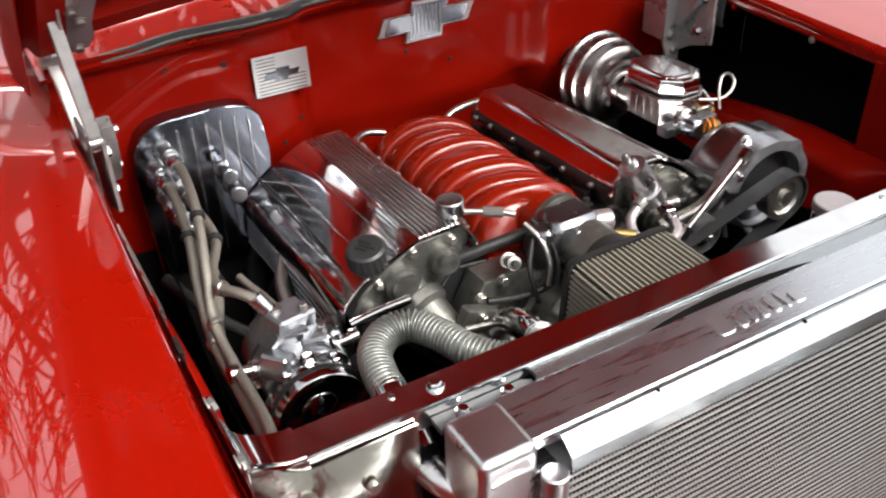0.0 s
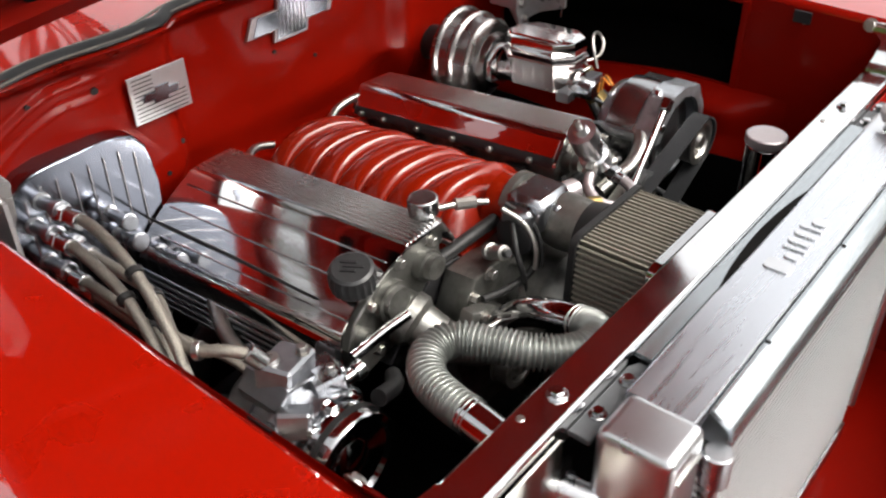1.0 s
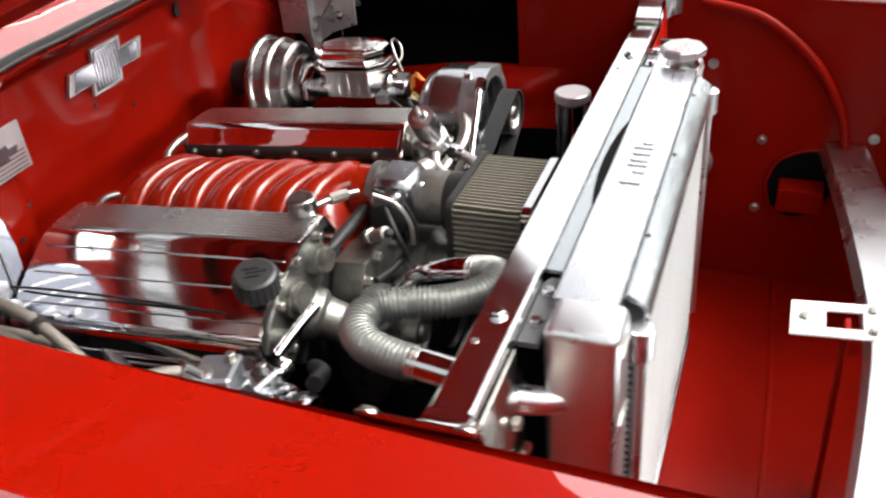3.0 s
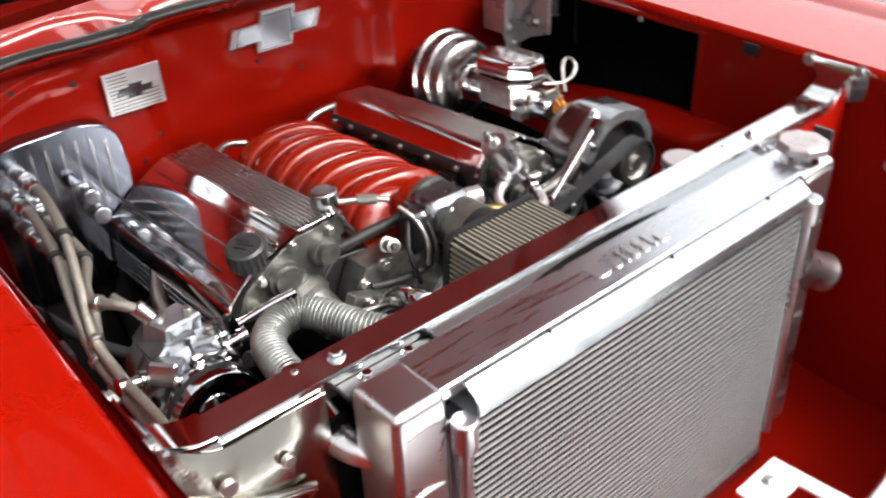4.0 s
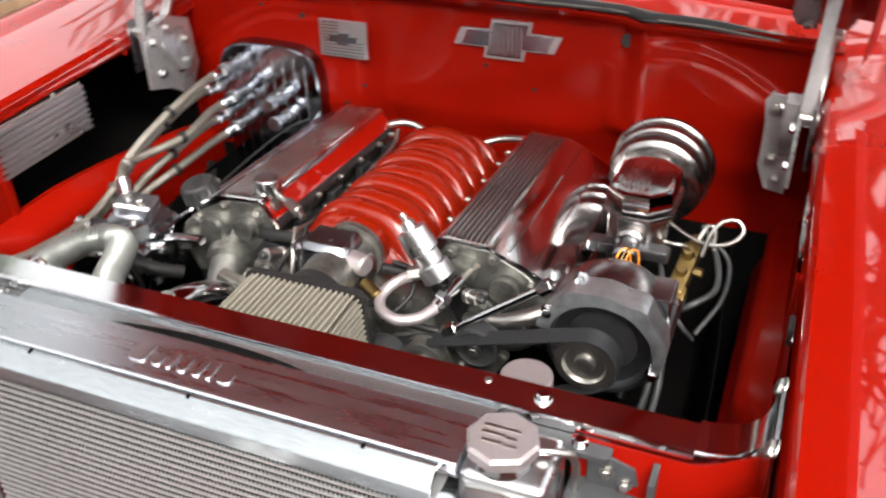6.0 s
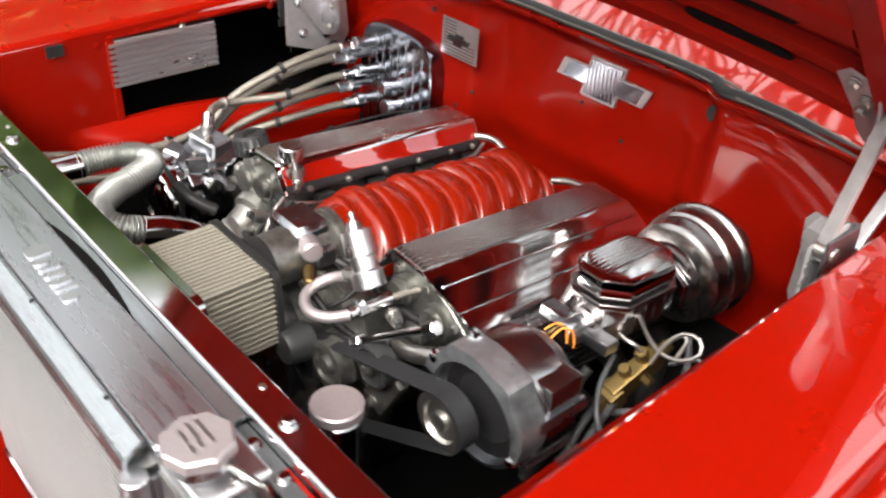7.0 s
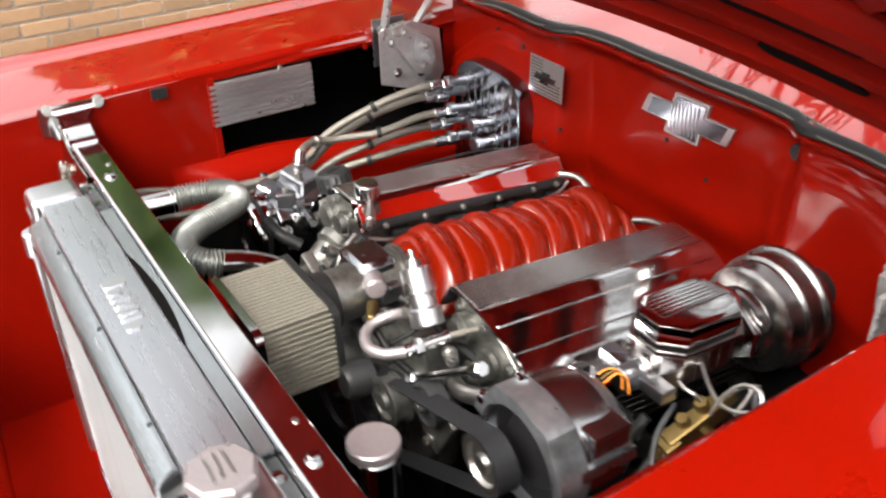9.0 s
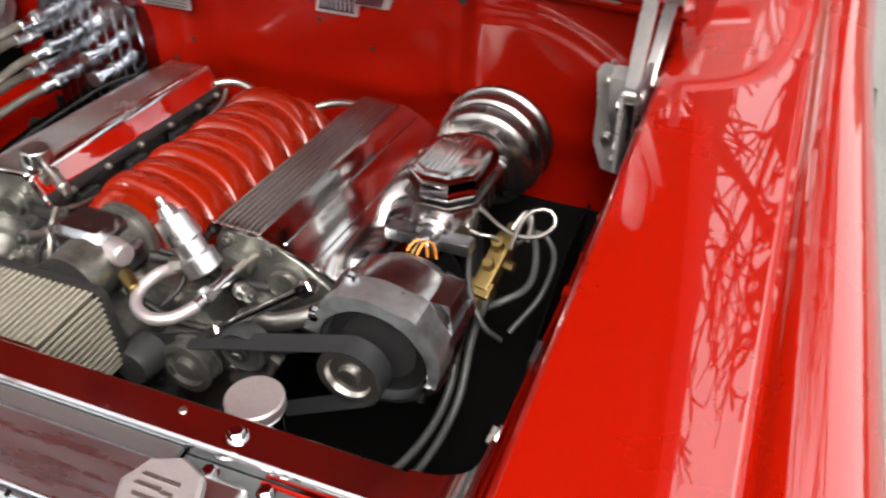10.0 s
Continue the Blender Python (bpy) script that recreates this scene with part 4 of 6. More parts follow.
part("tensioner", bm, PLASTIC, engine, "black round tensioner cover")
for dx, z in ((-0.16, 0.74), (-0.12, 0.76), (-0.06, 0.75), (0.05, 0.755), (0.12, 0.75), (0.165, 0.70), (0.0, 0.76)):
    bm = B()
    bolt(bm, (EX + dx, 0.285, z), (0, -1, 0), 0.008, 0.01)
    part("cover_bolt", bm, STEEL, engine)


# the engine leans back a little
lean = Matrix.Identity(4)
lean[2][1], lean[2][3] = -0.075, 0.075 * 0.34
for o in engine.children_recursive:
    o.data.transform(lean)

# throttle body
throttle = thing("air_throttle", (0.0, 0.25, 0.77), "cast aluminium throttle body with a motor housing", "throttle")
bm = B()
lathe(bm, (0.0, 0.335, 0.800), (0, -1, 0), [(0, 0.050), (0.012, 0.050), (0.014, 0.042), (0.07, 0.040), (0.085, 0.044), (0.12, 0.043), (0.14, 0.041)], 32)
part("bore", bm, CAST, throttle, "round cast bore")
bm = B()
box(bm, (-0.056, 0.252, 0.795), (0.026, 0.318, 0.850), 0.009, seg=1)
box(bm, (-0.078, 0.262, 0.775), (-0.045, 0.312, 0.838), 0.008, seg=1)
box(bm, (-0.030, 0.236, 0.805), (0.012, 0.256, 0.838), 0.006, seg=1)
box(bm, (0.020, 0.270, 0.782), (0.048, 0.312, 0.818), 0.006, seg=1)
part("motor_housing", bm, SATIN, throttle, "boxy cast housing")
bm = B()
cyl(bm, (0.020, 0.272, 0.824), (0.055, 0.262, 0.824), 0.017, 20, 0.003)
part("sensor", bm, FROST, throttle, "bright round sensor end")
bm = B()
cyl(bm, (0.052, 0.255, 0.80), (0.085, 0.235, 0.795), 0.010, 12, 0.002)
part("brass_fitting", bm, BRASS, throttle, "small brass fitting")
bm = B()
lathe(bm, (-0.066, 0.285, 0.795), (-1, 0, 0), [(0, 0.03), (0.008, 0.032), (0.012, 0.028), (0.016, 0.008)], 24)
part("cable_wheel", bm, DARKMETAL, throttle, "dark throttle cable wheel")

# air filter
afilter = thing("air_filter", (0.02, 0.10, 0.73), "pleated gauze air filter with a chromed end plate", "air filter")


def filter_outline(n, grow=0.0):
    """Evenly spaced points, with their outward directions, round a rounded box that narrows upwards."""
    hw, hz, r = 0.092 + grow, 0.062 + grow, 0.016
    runs = [(2 * (hw - r), 0), (math.pi * r / 2, 1), (2 * (hz - r), 0), (math.pi * r / 2, 1)] * 2
    total = sum(q[0] for q in runs)
    out = []
    for k in range(n):
        d = total * k / n
        x, z, a = -(hw - r), hz, 0.0
        for length, turn in runs:
            f = min(d, length)
            if turn:
                b = f / r
                nx, nz = math.sin(a), math.cos(a)
                cx, cz = x - nx * r, z - nz * r
                a += b
                x, z = cx + math.sin(a) * r, cz + math.cos(a) * r
            else:
                x, z = x + math.cos(a) * f, z - math.sin(a) * f
            d -= f
            if d <= 1e-9:
                break
        w = 1.045 - 0.045 * (z / hz)
        out.append((x * w, 0.781 + z, math.sin(a), math.cos(a)))
    return out


PLEATS = 64
bm = B()
rings = []
for j, y in enumerate((0.062, 0.09, 0.12, 0.15, 0.172)):
    ring = []
    for k, (x, z, nx, nz) in enumerate(filter_outline(PLEATS * 6)):
        o = (0.0, 0.0, -0.0005, -0.012, -0.014, -0.012)[k % 6]
        wob = 0.0005 * math.sin(7.3 * (k // 6) + 40 * y)
        ring.append(bm.verts.new((x + nx * o + nz * wob, y, z + nz * o - nx * wob)))
    rings.append(ring)
for a, b in zip(rings, rings[1:]):
    for k in range(PLEATS * 6):
        bm.faces.new((a[k], a[(k + 1) % (PLEATS * 6)], b[(k + 1) % (PLEATS * 6)], b[k]))
part("pleated_gauze", bm, FILTER, afilter, "tan pleated gauze", smooth=0)
for y0, y1, g, mat, nm in ((0.052, 0.064, 0.004, CHROME, "end_plate"), (0.170, 0.180, 0.004, RUBBER, "rubber_rim")):
    bm = B()
    f = bm.faces.new([bm.verts.new((x, y0, z)) for x, z, nx, nz in filter_outline(96, g)])
    r = bmesh.ops.extrude_face_region(bm, geom=[f])
    bmesh.ops.translate(bm, vec=(0, y1 - y0, 0), verts=[v for v in r["geom"] if isinstance(v, bmesh.types.BMVert)])
    part(nm, bm, mat, afilter, smooth=30)
bm = B()
lathe(bm, (0.0, 0.182, 0.795), (0, 1, 0), [(0, 0.052), (0.01, 0.050), (0.025, 0.048)], 28)
part("collar", bm, RUBBER, afilter, "black rubber collar")

# fuel pressure regulator, with its bent hose
reg = thing("fuel_regulator", (0.13, 0.30, 0.80), "bright fuel regulator canister with a bent return hose", "regulator")
RT, RB = Vector((0.108, 0.297, 0.895)), Vector((0.163, 0.288, 0.812))
RD = (RB - RT).normalized()
bm = B()
lathe(bm, RT, RD, [(0, 0.010), (0.012, 0.013), (0.014, 0.023), (0.050, 0.0245), (0.054, 0.020), (0.072, 0.020), (0.075, 0.025), (0.098, 0.025), (0.102, 0.014)], 24)
part("canister", bm, TANK, reg, "machined aluminium canister")
bm = B()
lathe(bm, RT - RD * 0.014, RD, [(0, 0.004), (0.004, 0.006), (0.010, 0.005), (0.016, 0.006)], 12)
part("nipple", bm, STEEL, reg)
bm = B()
cyl(bm, RB - RD * 0.012 + Vector((-0.012, -0.004, 0)), RB - RD * 0.012 + Vector((-0.040, -0.012, -0.006)), 0.0115, 6, 0.001)
part("hose_nut", bm, STEEL, reg)
bm = B()
tube(bm, [(0.122, 0.276, 0.815), (0.100, 0.268, 0.804), (0.087, 0.244, 0.794), (0.096, 0.218, 0.788), (0.126, 0.206, 0.785), (0.156, 0.217, 0.787), (0.172, 0.244, 0.790)], 0.0085, 12)
part("return_hose", bm, FROST, reg, "pale bent return hose")
bm = B()
cyl(bm, (0.171, 0.243, 0.790), (0.186, 0.310, 0.800), 0.0105, 12, 0.001)
cyl(bm, (0.174, 0.256, 0.792), (0.177, 0.270, 0.794), 0.0135, 6, 0.001)
part("hose_end", bm, POLISHED, reg)

# breather and oil filler
breather = thing("breather_cap", (-0.175, 0.371, 0.84), "small polished breather cap beside the intake", "breather")
bm = B()
lathe(bm, (-0.175, 0.371, 0.84), (0, 0, 1), [(0, 0.010), (0.012, 0.010), (0.013, 0.020), (0.016, 0.0225), (0.036, 0.0225), (0.039, 0.020), (0.040, 0.016)], 28)
part("cap", bm, POLISHED, breather)
bm = B()
box(bm, (-0.197, 0.352, 0.800), (-0.155, 0.386, 0.842), 0.004)
part("mount", bm, CAST, breather)
bm = B()
tube(bm, [(-0.155, 0.365, 0.852), (-0.115, 0.345, 0.850), (-0.085, 0.325, 0.845)], 0.005, 10)
cyl(bm, (-0.128, 0.352, 0.851), (-0.100, 0.336, 0.848), 0.009, 8, 0.001)
part("hose_fitting", bm, STEEL, breather, "small steel hose fitting")
oil = thing("oil_filler", (-0.30, 0.35, 0.74), "black knurled oil cap on a cast filler neck", "oil cap")
bm = B()
seg = 40
OA = Vector((-0.20, -0.12, 1)).normalized()
OT = Vector((-0.322, 0.372, 0.846))
lathe(bm, OT - OA * 0.040, OA, [(0, 0.029), (0.004, 0.033), (0.027, 0.033), (0.033, 0.030), (0.036, 0.026)], seg)
for i, v in enumerate(bm.verts):
    k = i % seg
    if k % 2 and i // seg in (1, 2):
        c = OT - OA * 0.040
        a = c + OA * (v.co - c).dot(OA)
        v.co = a + (v.co - a) * 0.93
capo = part("cap", bm, PLASTIC, oil, "black knurled plastic cap", smooth=25)
bm = B()
q = Matrix.Translation(OT - OA * 0.0035) @ OA.to_track_quat("Z", "Y").to_matrix().to_4x4()
for x, y, w in ((-0.005, 0.008, 0.022), (0.003, 0.001, 0.028), (-0.003, -0.007, 0.02)):
    box(bm, (x - w / 2, y - 0.002, 0), (x + w / 2, y + 0.002, 0.0012), 0, q)
part("moulded_marks", bm, DARKMETAL, capo, smooth=0)
bm = B()
lathe(bm, OT - OA * 0.040, -OA + Vector((0.15, -0.1, 0)), [(0, 0.021), (0.02, 0.021), (0.022, 0.024), (0.06, 0.026)], 24)
part("neck", bm, CAST, oil, "cast filler neck")
# water outlet elbow beside it
elbow = thing("water_outlet", (-0.25, 0.33, 0.70), "cast aluminium water outlet elbow on the engine front", "water outlet")
bm = B()
lathe(bm, (-0.262, 0.392, 0.752), (0.25, -1, -0.45), [(0, 0.030), (0.004, 0.038), (0.018, 0.038), (0.020, 0.0355), (0.026, 0.0355), (0.028, 0.038), (0.036, 0.038), (0.038, 0.0355), (0.050, 0.0355), (0.054, 0.041), (0.070, 0.041), (0.078, 0.033), (0.13, 0.029)], 30)
part("body", bm, CAST, elbow)
bm = B()
tube(bm, [(-0.235, 0.30, 0.70), (-0.19, 0.26, 0.68), (-0.13, 0.25, 0.67)], 0.030, 16)
part("outlet", bm, CAST, elbow)

# ---- alternator, belt ----
alt = thing("alternator", (0.40, 0.30, 0.70), "polished alternator with a black ribbed belt pulley", "alternator")
AX, AZ = 0.402, 0.775
bm = B()
lathe(bm, (AX + 0.008, 0.405, AZ - 0.014), (0, -1, 0), [(0, 0.050), (0.012, 0.074), (0.03, 0.083), (0.06, 0.084), (0.062, 0.079), (0.070, 0.079), (0.072, 0.086), (0.105, 0.087), (0.120, 0.082), (0.132, 0.080), (0.134, 0.073), (0.120, 0.070), (0.112, 0.030)], 44)
case = part("case", bm, SATIN, alt, "polished round case")
bm = B()
lathe(bm, (AX + 0.008, 0.372, AZ - 0.014), (0, -1, 0), [(0, 0.0845), (0.003, 0.0885), (0.024, 0.0905), (0.046, 0.0900), (0.058, 0.0890), (0.060, 0.0845)], 56)
part("case_band", bm, POLISHED, case, "smooth polished band round the case")
for a in (-40, 15, 165, 215):
    bm = B()
    m = Matrix.Translation((AX + 0.008, 0, AZ - 0.014)) @ Matrix.Rotation(-radians(a) + math.pi / 2, 4, "Y")
    box(bm, (-0.009, 0.296, 0.080), (0.009, 0.385, 0.0965), 0.004, m)
    part("case_lug", bm, SATIN, case, "cast bolt lug")
bm = B()
lathe(bm, (AX + 0.008, 0.292, AZ - 0.014), (0, -1, 0), [(0, 0.058), (0.002, 0.058), (0.004, 0.045), (0.010, 0.020)], 32)
part("fan", bm, DARKMETAL, alt, "dark cooling fan in the case mouth")
bm = B()
prof = [(0, 0.030)]
for i in range(6):
    prof += [(0.004 + i * 0.004, 0.0415), (0.006 + i * 0.004, 0.038)]
prof += [(0.030, 0.042), (0.033, 0.042), (0.034, 0.031), (0.028, 0.028), (0.028, 0.015), (0.034, 0.013), (0.036, 0.008)]
lathe(bm, (AX, 0.250, AZ - 0.004), (0, -1, 0), prof, 36)
part("pulley", bm, STEEL, alt, "bright grooved pulley", smooth=25)
ARCH = [(0.0915 + 0.004 * math.sin(5 * t) + 0.012 * math.exp(-((t - 2.05) / 0.22) ** 2) + 0.014 * math.exp(-((t - 0.95) / 0.20) ** 2), t) for t in [-0.25 + 0.105 * i for i in range(31)]]
arch = [(AX + 0.008 + r * math.cos(t), AZ - 0.014 + r * math.sin(t)) for r, t in ARCH]
arch += [(AX + 0.008 + 0.076 * math.cos(t), AZ - 0.014 + 0.076 * math.sin(t)) for r, t in ARCH[::-1]]
bm = B()
prism(bm, arch, "y", 0.264, 0.308, 0)
part("arch_bracket", bm, BRACKET, alt, "grey arched bracket over the case", smooth=30)
bm = B()
box(bm, (AX + 0.02, 0.365, AZ - 0.013), (AX + 0.062, 0.40, AZ + 0.037), 0.006)
part("rear_cover", bm, SATIN, alt)
bm = B()
box(bm, (AX + 0.048, 0.318, AZ + 0.014), (AX + 0.094, 0.378, AZ + 0.056), 0.005)
part("terminal_block", bm, POLISHED, alt, "polished square terminal block")
for p in ((AX - 0.03, 0.303, AZ + 0.078), (AX + 0.035, 0.303, AZ + 0.064), (AX - 0.068, 0.272, AZ + 0.034), (AX + 0.085, 0.272, AZ - 0.038)):
    bm = B()
    bolt(bm, p, (0, -1, 0), 0.008, 0.009)
    part("bracket_bolt", bm, CHROME, alt)
bm = B()
cyl(bm, (0.340, 0.262, 0.862), (0.188, 0.240, 0.752), 0.006, 12)
for p, q in (((0.340, 0.262, 0.862), (0.322, 0.259, 0.849)), ((0.205, 0.243, 0.764), (0.188, 0.240, 0.752))):
    cyl(bm, p, q, 0.011, 6, 0.001)
part("tension_rod", bm, CHROME, alt, "chromed adjusting rod")
for k, c in enumerate(((0.405, 0.405, 0.825), (0.411, 0.405, 0.822), (0.398, 0.405, 0.828))):
    bm = B()
    tube(bm, [c, (c[0] + 0.005, 0.42, 0.835), (c[0] + 0.014, 0.432, 0.828), (c[0] + 0.016, 0.436, 0.80)], 0.0014, 8)
    part("wire", bm, ORANGE if k else BRASS, alt, "loose coloured wire")

belt = thing("drive_belt", (0.28, 0.225, 0.70), "smooth black drive belt over the pulleys", "belt")


def loop(circles):
    """Outer way of a belt round circles, in order, all on the same side."""
    out = []
    n = len(circles)
    for i in range(n):
        (x0, z0, r0), (x1, z1, r1) = circles[i], circles[(i + 1) % n]
        d = math.hypot(x1 - x0, z1 - z0)
        base = math.atan2(z1 - z0, x1 - x0)
        o = base - math.pi / 2 + math.asin(max(-1, min(1, (r0 - r1) / d)))
        out.append((o, i))
    pts = []
    for i in range(n):
        x, z, r = circles[i]
        a_in, a_out = out[i - 1][0], out[i][0]
        while a_out < a_in:
            a_out += 2 * math.pi
        k = max(2, int((a_out - a_in) / 0.15))
        pts += [(x + r * math.cos(a_in + (a_out - a_in) * j / k), z + r * math.sin(a_in + (a_out - a_in) * j / k)) for j in range(k + 1)]
    return pts


way = loop([(-0.02, 0.58, 0.077), (AX, AZ - 0.004, 0.0430), (0.163, 0.698, 0.038)])
bm = B()
n = len(way)
rows = []
for y, o in ((0.212, 0.0), (0.244, 0.0), (0.244, 0.004), (0.212, 0.004)):
    cx, cz = sum(p[0] for p in way) / n, sum(p[1] for p in way) / n
    rows.append([bm.verts.new((x + (x - cx) / math.hypot(x - cx, z - cz) * o, y, z + (z - cz) / math.hypot(x - cx, z - cz) * o)) for x, z in way])
for a in range(4):
    for i in range(n):
        bm.faces.new((rows[a][i], rows[a][(i + 1) % n], rows[(a + 1) % 4][(i + 1) % n], rows[(a + 1) % 4][i]))
part("band", bm, BELT, belt, smooth=30)

# ---- brake booster and master cylinder ----
booster = thing("brake_booster", (0.395, 0.75, 0.72), "chromed round brake booster on the firewall", "brake booster")
BX, BZ = 0.402, 0.808
bm = B()
lathe(bm, (BX, 0.834, BZ), (0, -1, 0), [(0, 0.036), (0.070, 0.036), (0.073, 0.040)], 40)
part("standoff", bm, DARKMETAL, booster, "dark mounting collar on the firewall")
bm = B()
lathe(bm, (BX, 0.768, BZ), (0, -1, 0), [(0, 0.066), (0.003, 0.084), (0.006, 0.0895), (0.012, 0.0915), (0.017, 0.0900), (0.020, 0.0850), (0.024, 0.0835), (0.040, 0.0830), (0.043, 0.0860), (0.047, 0.0880), (0.052, 0.0875), (0.055, 0.0830), (0.059, 0.0800), (0.078, 0.0785), (0.081, 0.0810), (0.085, 0.0805), (0.088, 0.0760), (0.092, 0.0700), (0.096, 0.0560), (0.099, 0.0540), (0.110, 0.0530), (0.113, 0.0400), (0.132, 0.0340)], 64)
part("shell", bm, SHELL, booster, "two chromed stamped shells")
bm = B()
prism(bm, [(BX - 0.05, BZ - 0.02), (BX - 0.02, BZ - 0.04), (BX + 0.02, BZ - 0.04), (BX + 0.05, BZ - 0.02), (BX + 0.05, BZ + 0.02), (BX + 0.02, BZ + 0.04), (BX - 0.02, BZ + 0.04), (BX - 0.05, BZ + 0.02)], "y", 0.640, 0.652, 0.002)
part("mount_flange", bm, CHROME, booster)
master = thing("master_cylinder", (0.40, 0.56, 0.76), "chromed master cylinder with a ribbed lid", "master cylinder")
bm = B()


def octo(x0, x1, y0, y1, c):
    return [(x0, y0 + c), (x0 + c, y0), (x1 - c, y0), (x1, y0 + c), (x1, y1 - c), (x1 - c, y1), (x0 + c, y1), (x0, y1 - c)]


prism(bm, octo(0.362, 0.452, 0.484, 0.618, 0.020), "z", 0.795, 0.846, 0.003)
cyl(bm, (0.404, 0.660, 0.806), (0.404, 0.47, 0.806), 0.026, 24, 0.004)
part("reservoir", bm, SHELL, master, "chromed stepped reservoir", smooth=25)
for i in range(5):
    for sx in (0.3615, 0.4525):
        bm = B()
        box(bm, (sx - 0.0008, 0.506 + 0.022 * i, 0.806), (sx + 0.0008, 0.510 + 0.022 * i, 0.838), 0.0006)
        part("reservoir_rib", bm, POLISHED, master)
bm = B()
prism(bm, octo(0.352, 0.462, 0.470, 0.632, 0.030), "z", 0.8465, 0.856, 0.003)
part("gasket_rim", bm, SHELL, master, smooth=25)
bm = B()
prism(bm, octo(0.357, 0.457, 0.474, 0.627, 0.030), "z", 0.8563, 0.8925, 0.011)
lid = part("lid", bm, MIRROR, master, "chamfered billet lid with lengthwise ribs", smooth=25)
for i in range(7):
    bm = B()
    rib_bar(bm, 0.372 + 0.0074 * i, 0.8922, 0.0028, 0.0018, 0.0030, 0.492 + 0.006 * max(0, 2 - i), 0.610 - 0.006 * max(0, 2 - i), 0.006)
    part("lid_rib", bm, MIRROR, lid)
bm = B()
box(bm, (0.340, 0.458, 0.792), (0.466, 0.486, 0.812), 0.004)
cyl(bm, (0.404, 0.480, 0.802), (0.404, 0.438, 0.800), 0.020, 20, 0.004)
cyl(bm, (0.375, 0.474, 0.80), (0.375, 0.462, 0.80), 0.010, 6, 0.001)
cyl(bm, (0.430, 0.474, 0.80), (0.430, 0.462, 0.80), 0.010, 6, 0.001)
part("front_flange", bm, SATIN, master)
bm = B()
tube(bm, [(0.452, 0.540, 0.822), (0.484, 0.522, 0.814), (0.520, 0.508, 0.812), (0.550, 0.510, 0.820), (0.566, 0.520, 0.836), (0.556, 0.528, 0.850), (0.534, 0.524, 0.848), (0.519, 0.512, 0.828), (0.512, 0.498, 0.795)], 0.0030, 10)
tube(bm, [(0.452, 0.500, 0.808), (0.470, 0.492, 0.812), (0.486, 0.498, 0.808), (0.494, 0.506, 0.790)], 0.0030, 10)
tube(bm, [(0.500, 0.540, 0.800), (0.510, 0.560, 0.815), (0.522, 0.560, 0.812), (0.526, 0.530, 0.790)], 0.0032, 8)
part("brake_line", bm, STEEL, master, "looped steel brake line")
# the cylinder tips up a little at its front
tip = Matrix.Translation((0.404, 0.55, 0.83)) @ Matrix.Rotation(radians(-2.5), 4, "X") @ Matrix.Translation((-0.404, -0.55, -0.83))
for o in master.children_recursive:
    o.data.transform(tip)
valve = thing("brake_valve", (0.488, 0.50, 0.74), "brass proportioning valve with steel lines", "brake valve")
bm = B()
q = Matrix.Translation((0.488, 0.500, 0.762)) @ Matrix.Rotation(radians(28), 4, "X") @ Matrix.Rotation(radians(-8), 4, "Z")
box(bm, (-0.013, -0.046, -0.016), (0.013, 0.046, 0.016), 0.004, q)
box(bm, (-0.017, -0.056, -0.020), (0.017, -0.030, 0.012), 0.003, q)
for a, b, r in (((0, 0.020, 0.016), (0, 0.020, 0.036), 0.010), ((0, -0.012, 0.016), (0, -0.012, 0.032), 0.009), ((0, 0.046, 0), (0, 0.066, 0), 0.010), ((0.013, 0.006, 0), (0.028, 0.006, 0), 0.008), ((0, -0.056, -0.004), (0, -0.070, -0.004), 0.011)):
    cyl(bm, q @ Vector(a), q @ Vector(b), r, 6, 0.001)
part("body", bm, BRASS, valve)
for k, pts in enumerate(([(0.480, 0.455, 0.74), (0.466, 0.43, 0.69), (0.47, 0.36, 0.62), (0.455, 0.26, 0.60), (0.40, 0.13, 0.60), (0.36, 0.06, 0.60)],
                         [(0.494, 0.455, 0.74), (0.482, 0.43, 0.68), (0.485, 0.36, 0.61), (0.47, 0.25, 0.585), (0.42, 0.11, 0.585), (0.38, 0.05, 0.58)],
                         [(0.44, 0.46, 0.76), (0.435, 0.43, 0.72), (0.445, 0.40, 0.66), (0.43, 0.36, 0.60)])):
    bm = B()
    tube(bm, pts, 0.006 if k < 2 else 0.008, 10)
    part("line", bm, STRAP if k < 2 else RUBBER, valve)

# ---- washer bottle ----
bottle = thing("coolant_canister", (0.359, 0.093, 0.63), "slim chromed canister with a flat round cap", "canister")
bm = B()
cyl(bm, (0.359, 0.093, 0.63), (0.359, 0.093, 0.826), 0.0305, 36, 0.003)
part("body", bm, CHROME, bottle)
bm = B()
cyl(bm, (0.359, 0.093, 0.8265), (0.359, 0.093, 0.843), 0.033, 36, 0.002)
part("cap", bm, FROST, bottle, "flat satin cap")

# ---- firewall emblems ----
def emblem_frame(x, z):
    y = wall_y(x, z)
    return Matrix.Translation((x, y - 0.004, z)) @ Matrix.Rotation(radians(90), 4, "X")


em = thing("firewall_emblem", (0.066, 0.87, 0.955), "chromed bow-shaped emblem on the firewall", "emblem")
q = emblem_frame(0.066, 0.958)
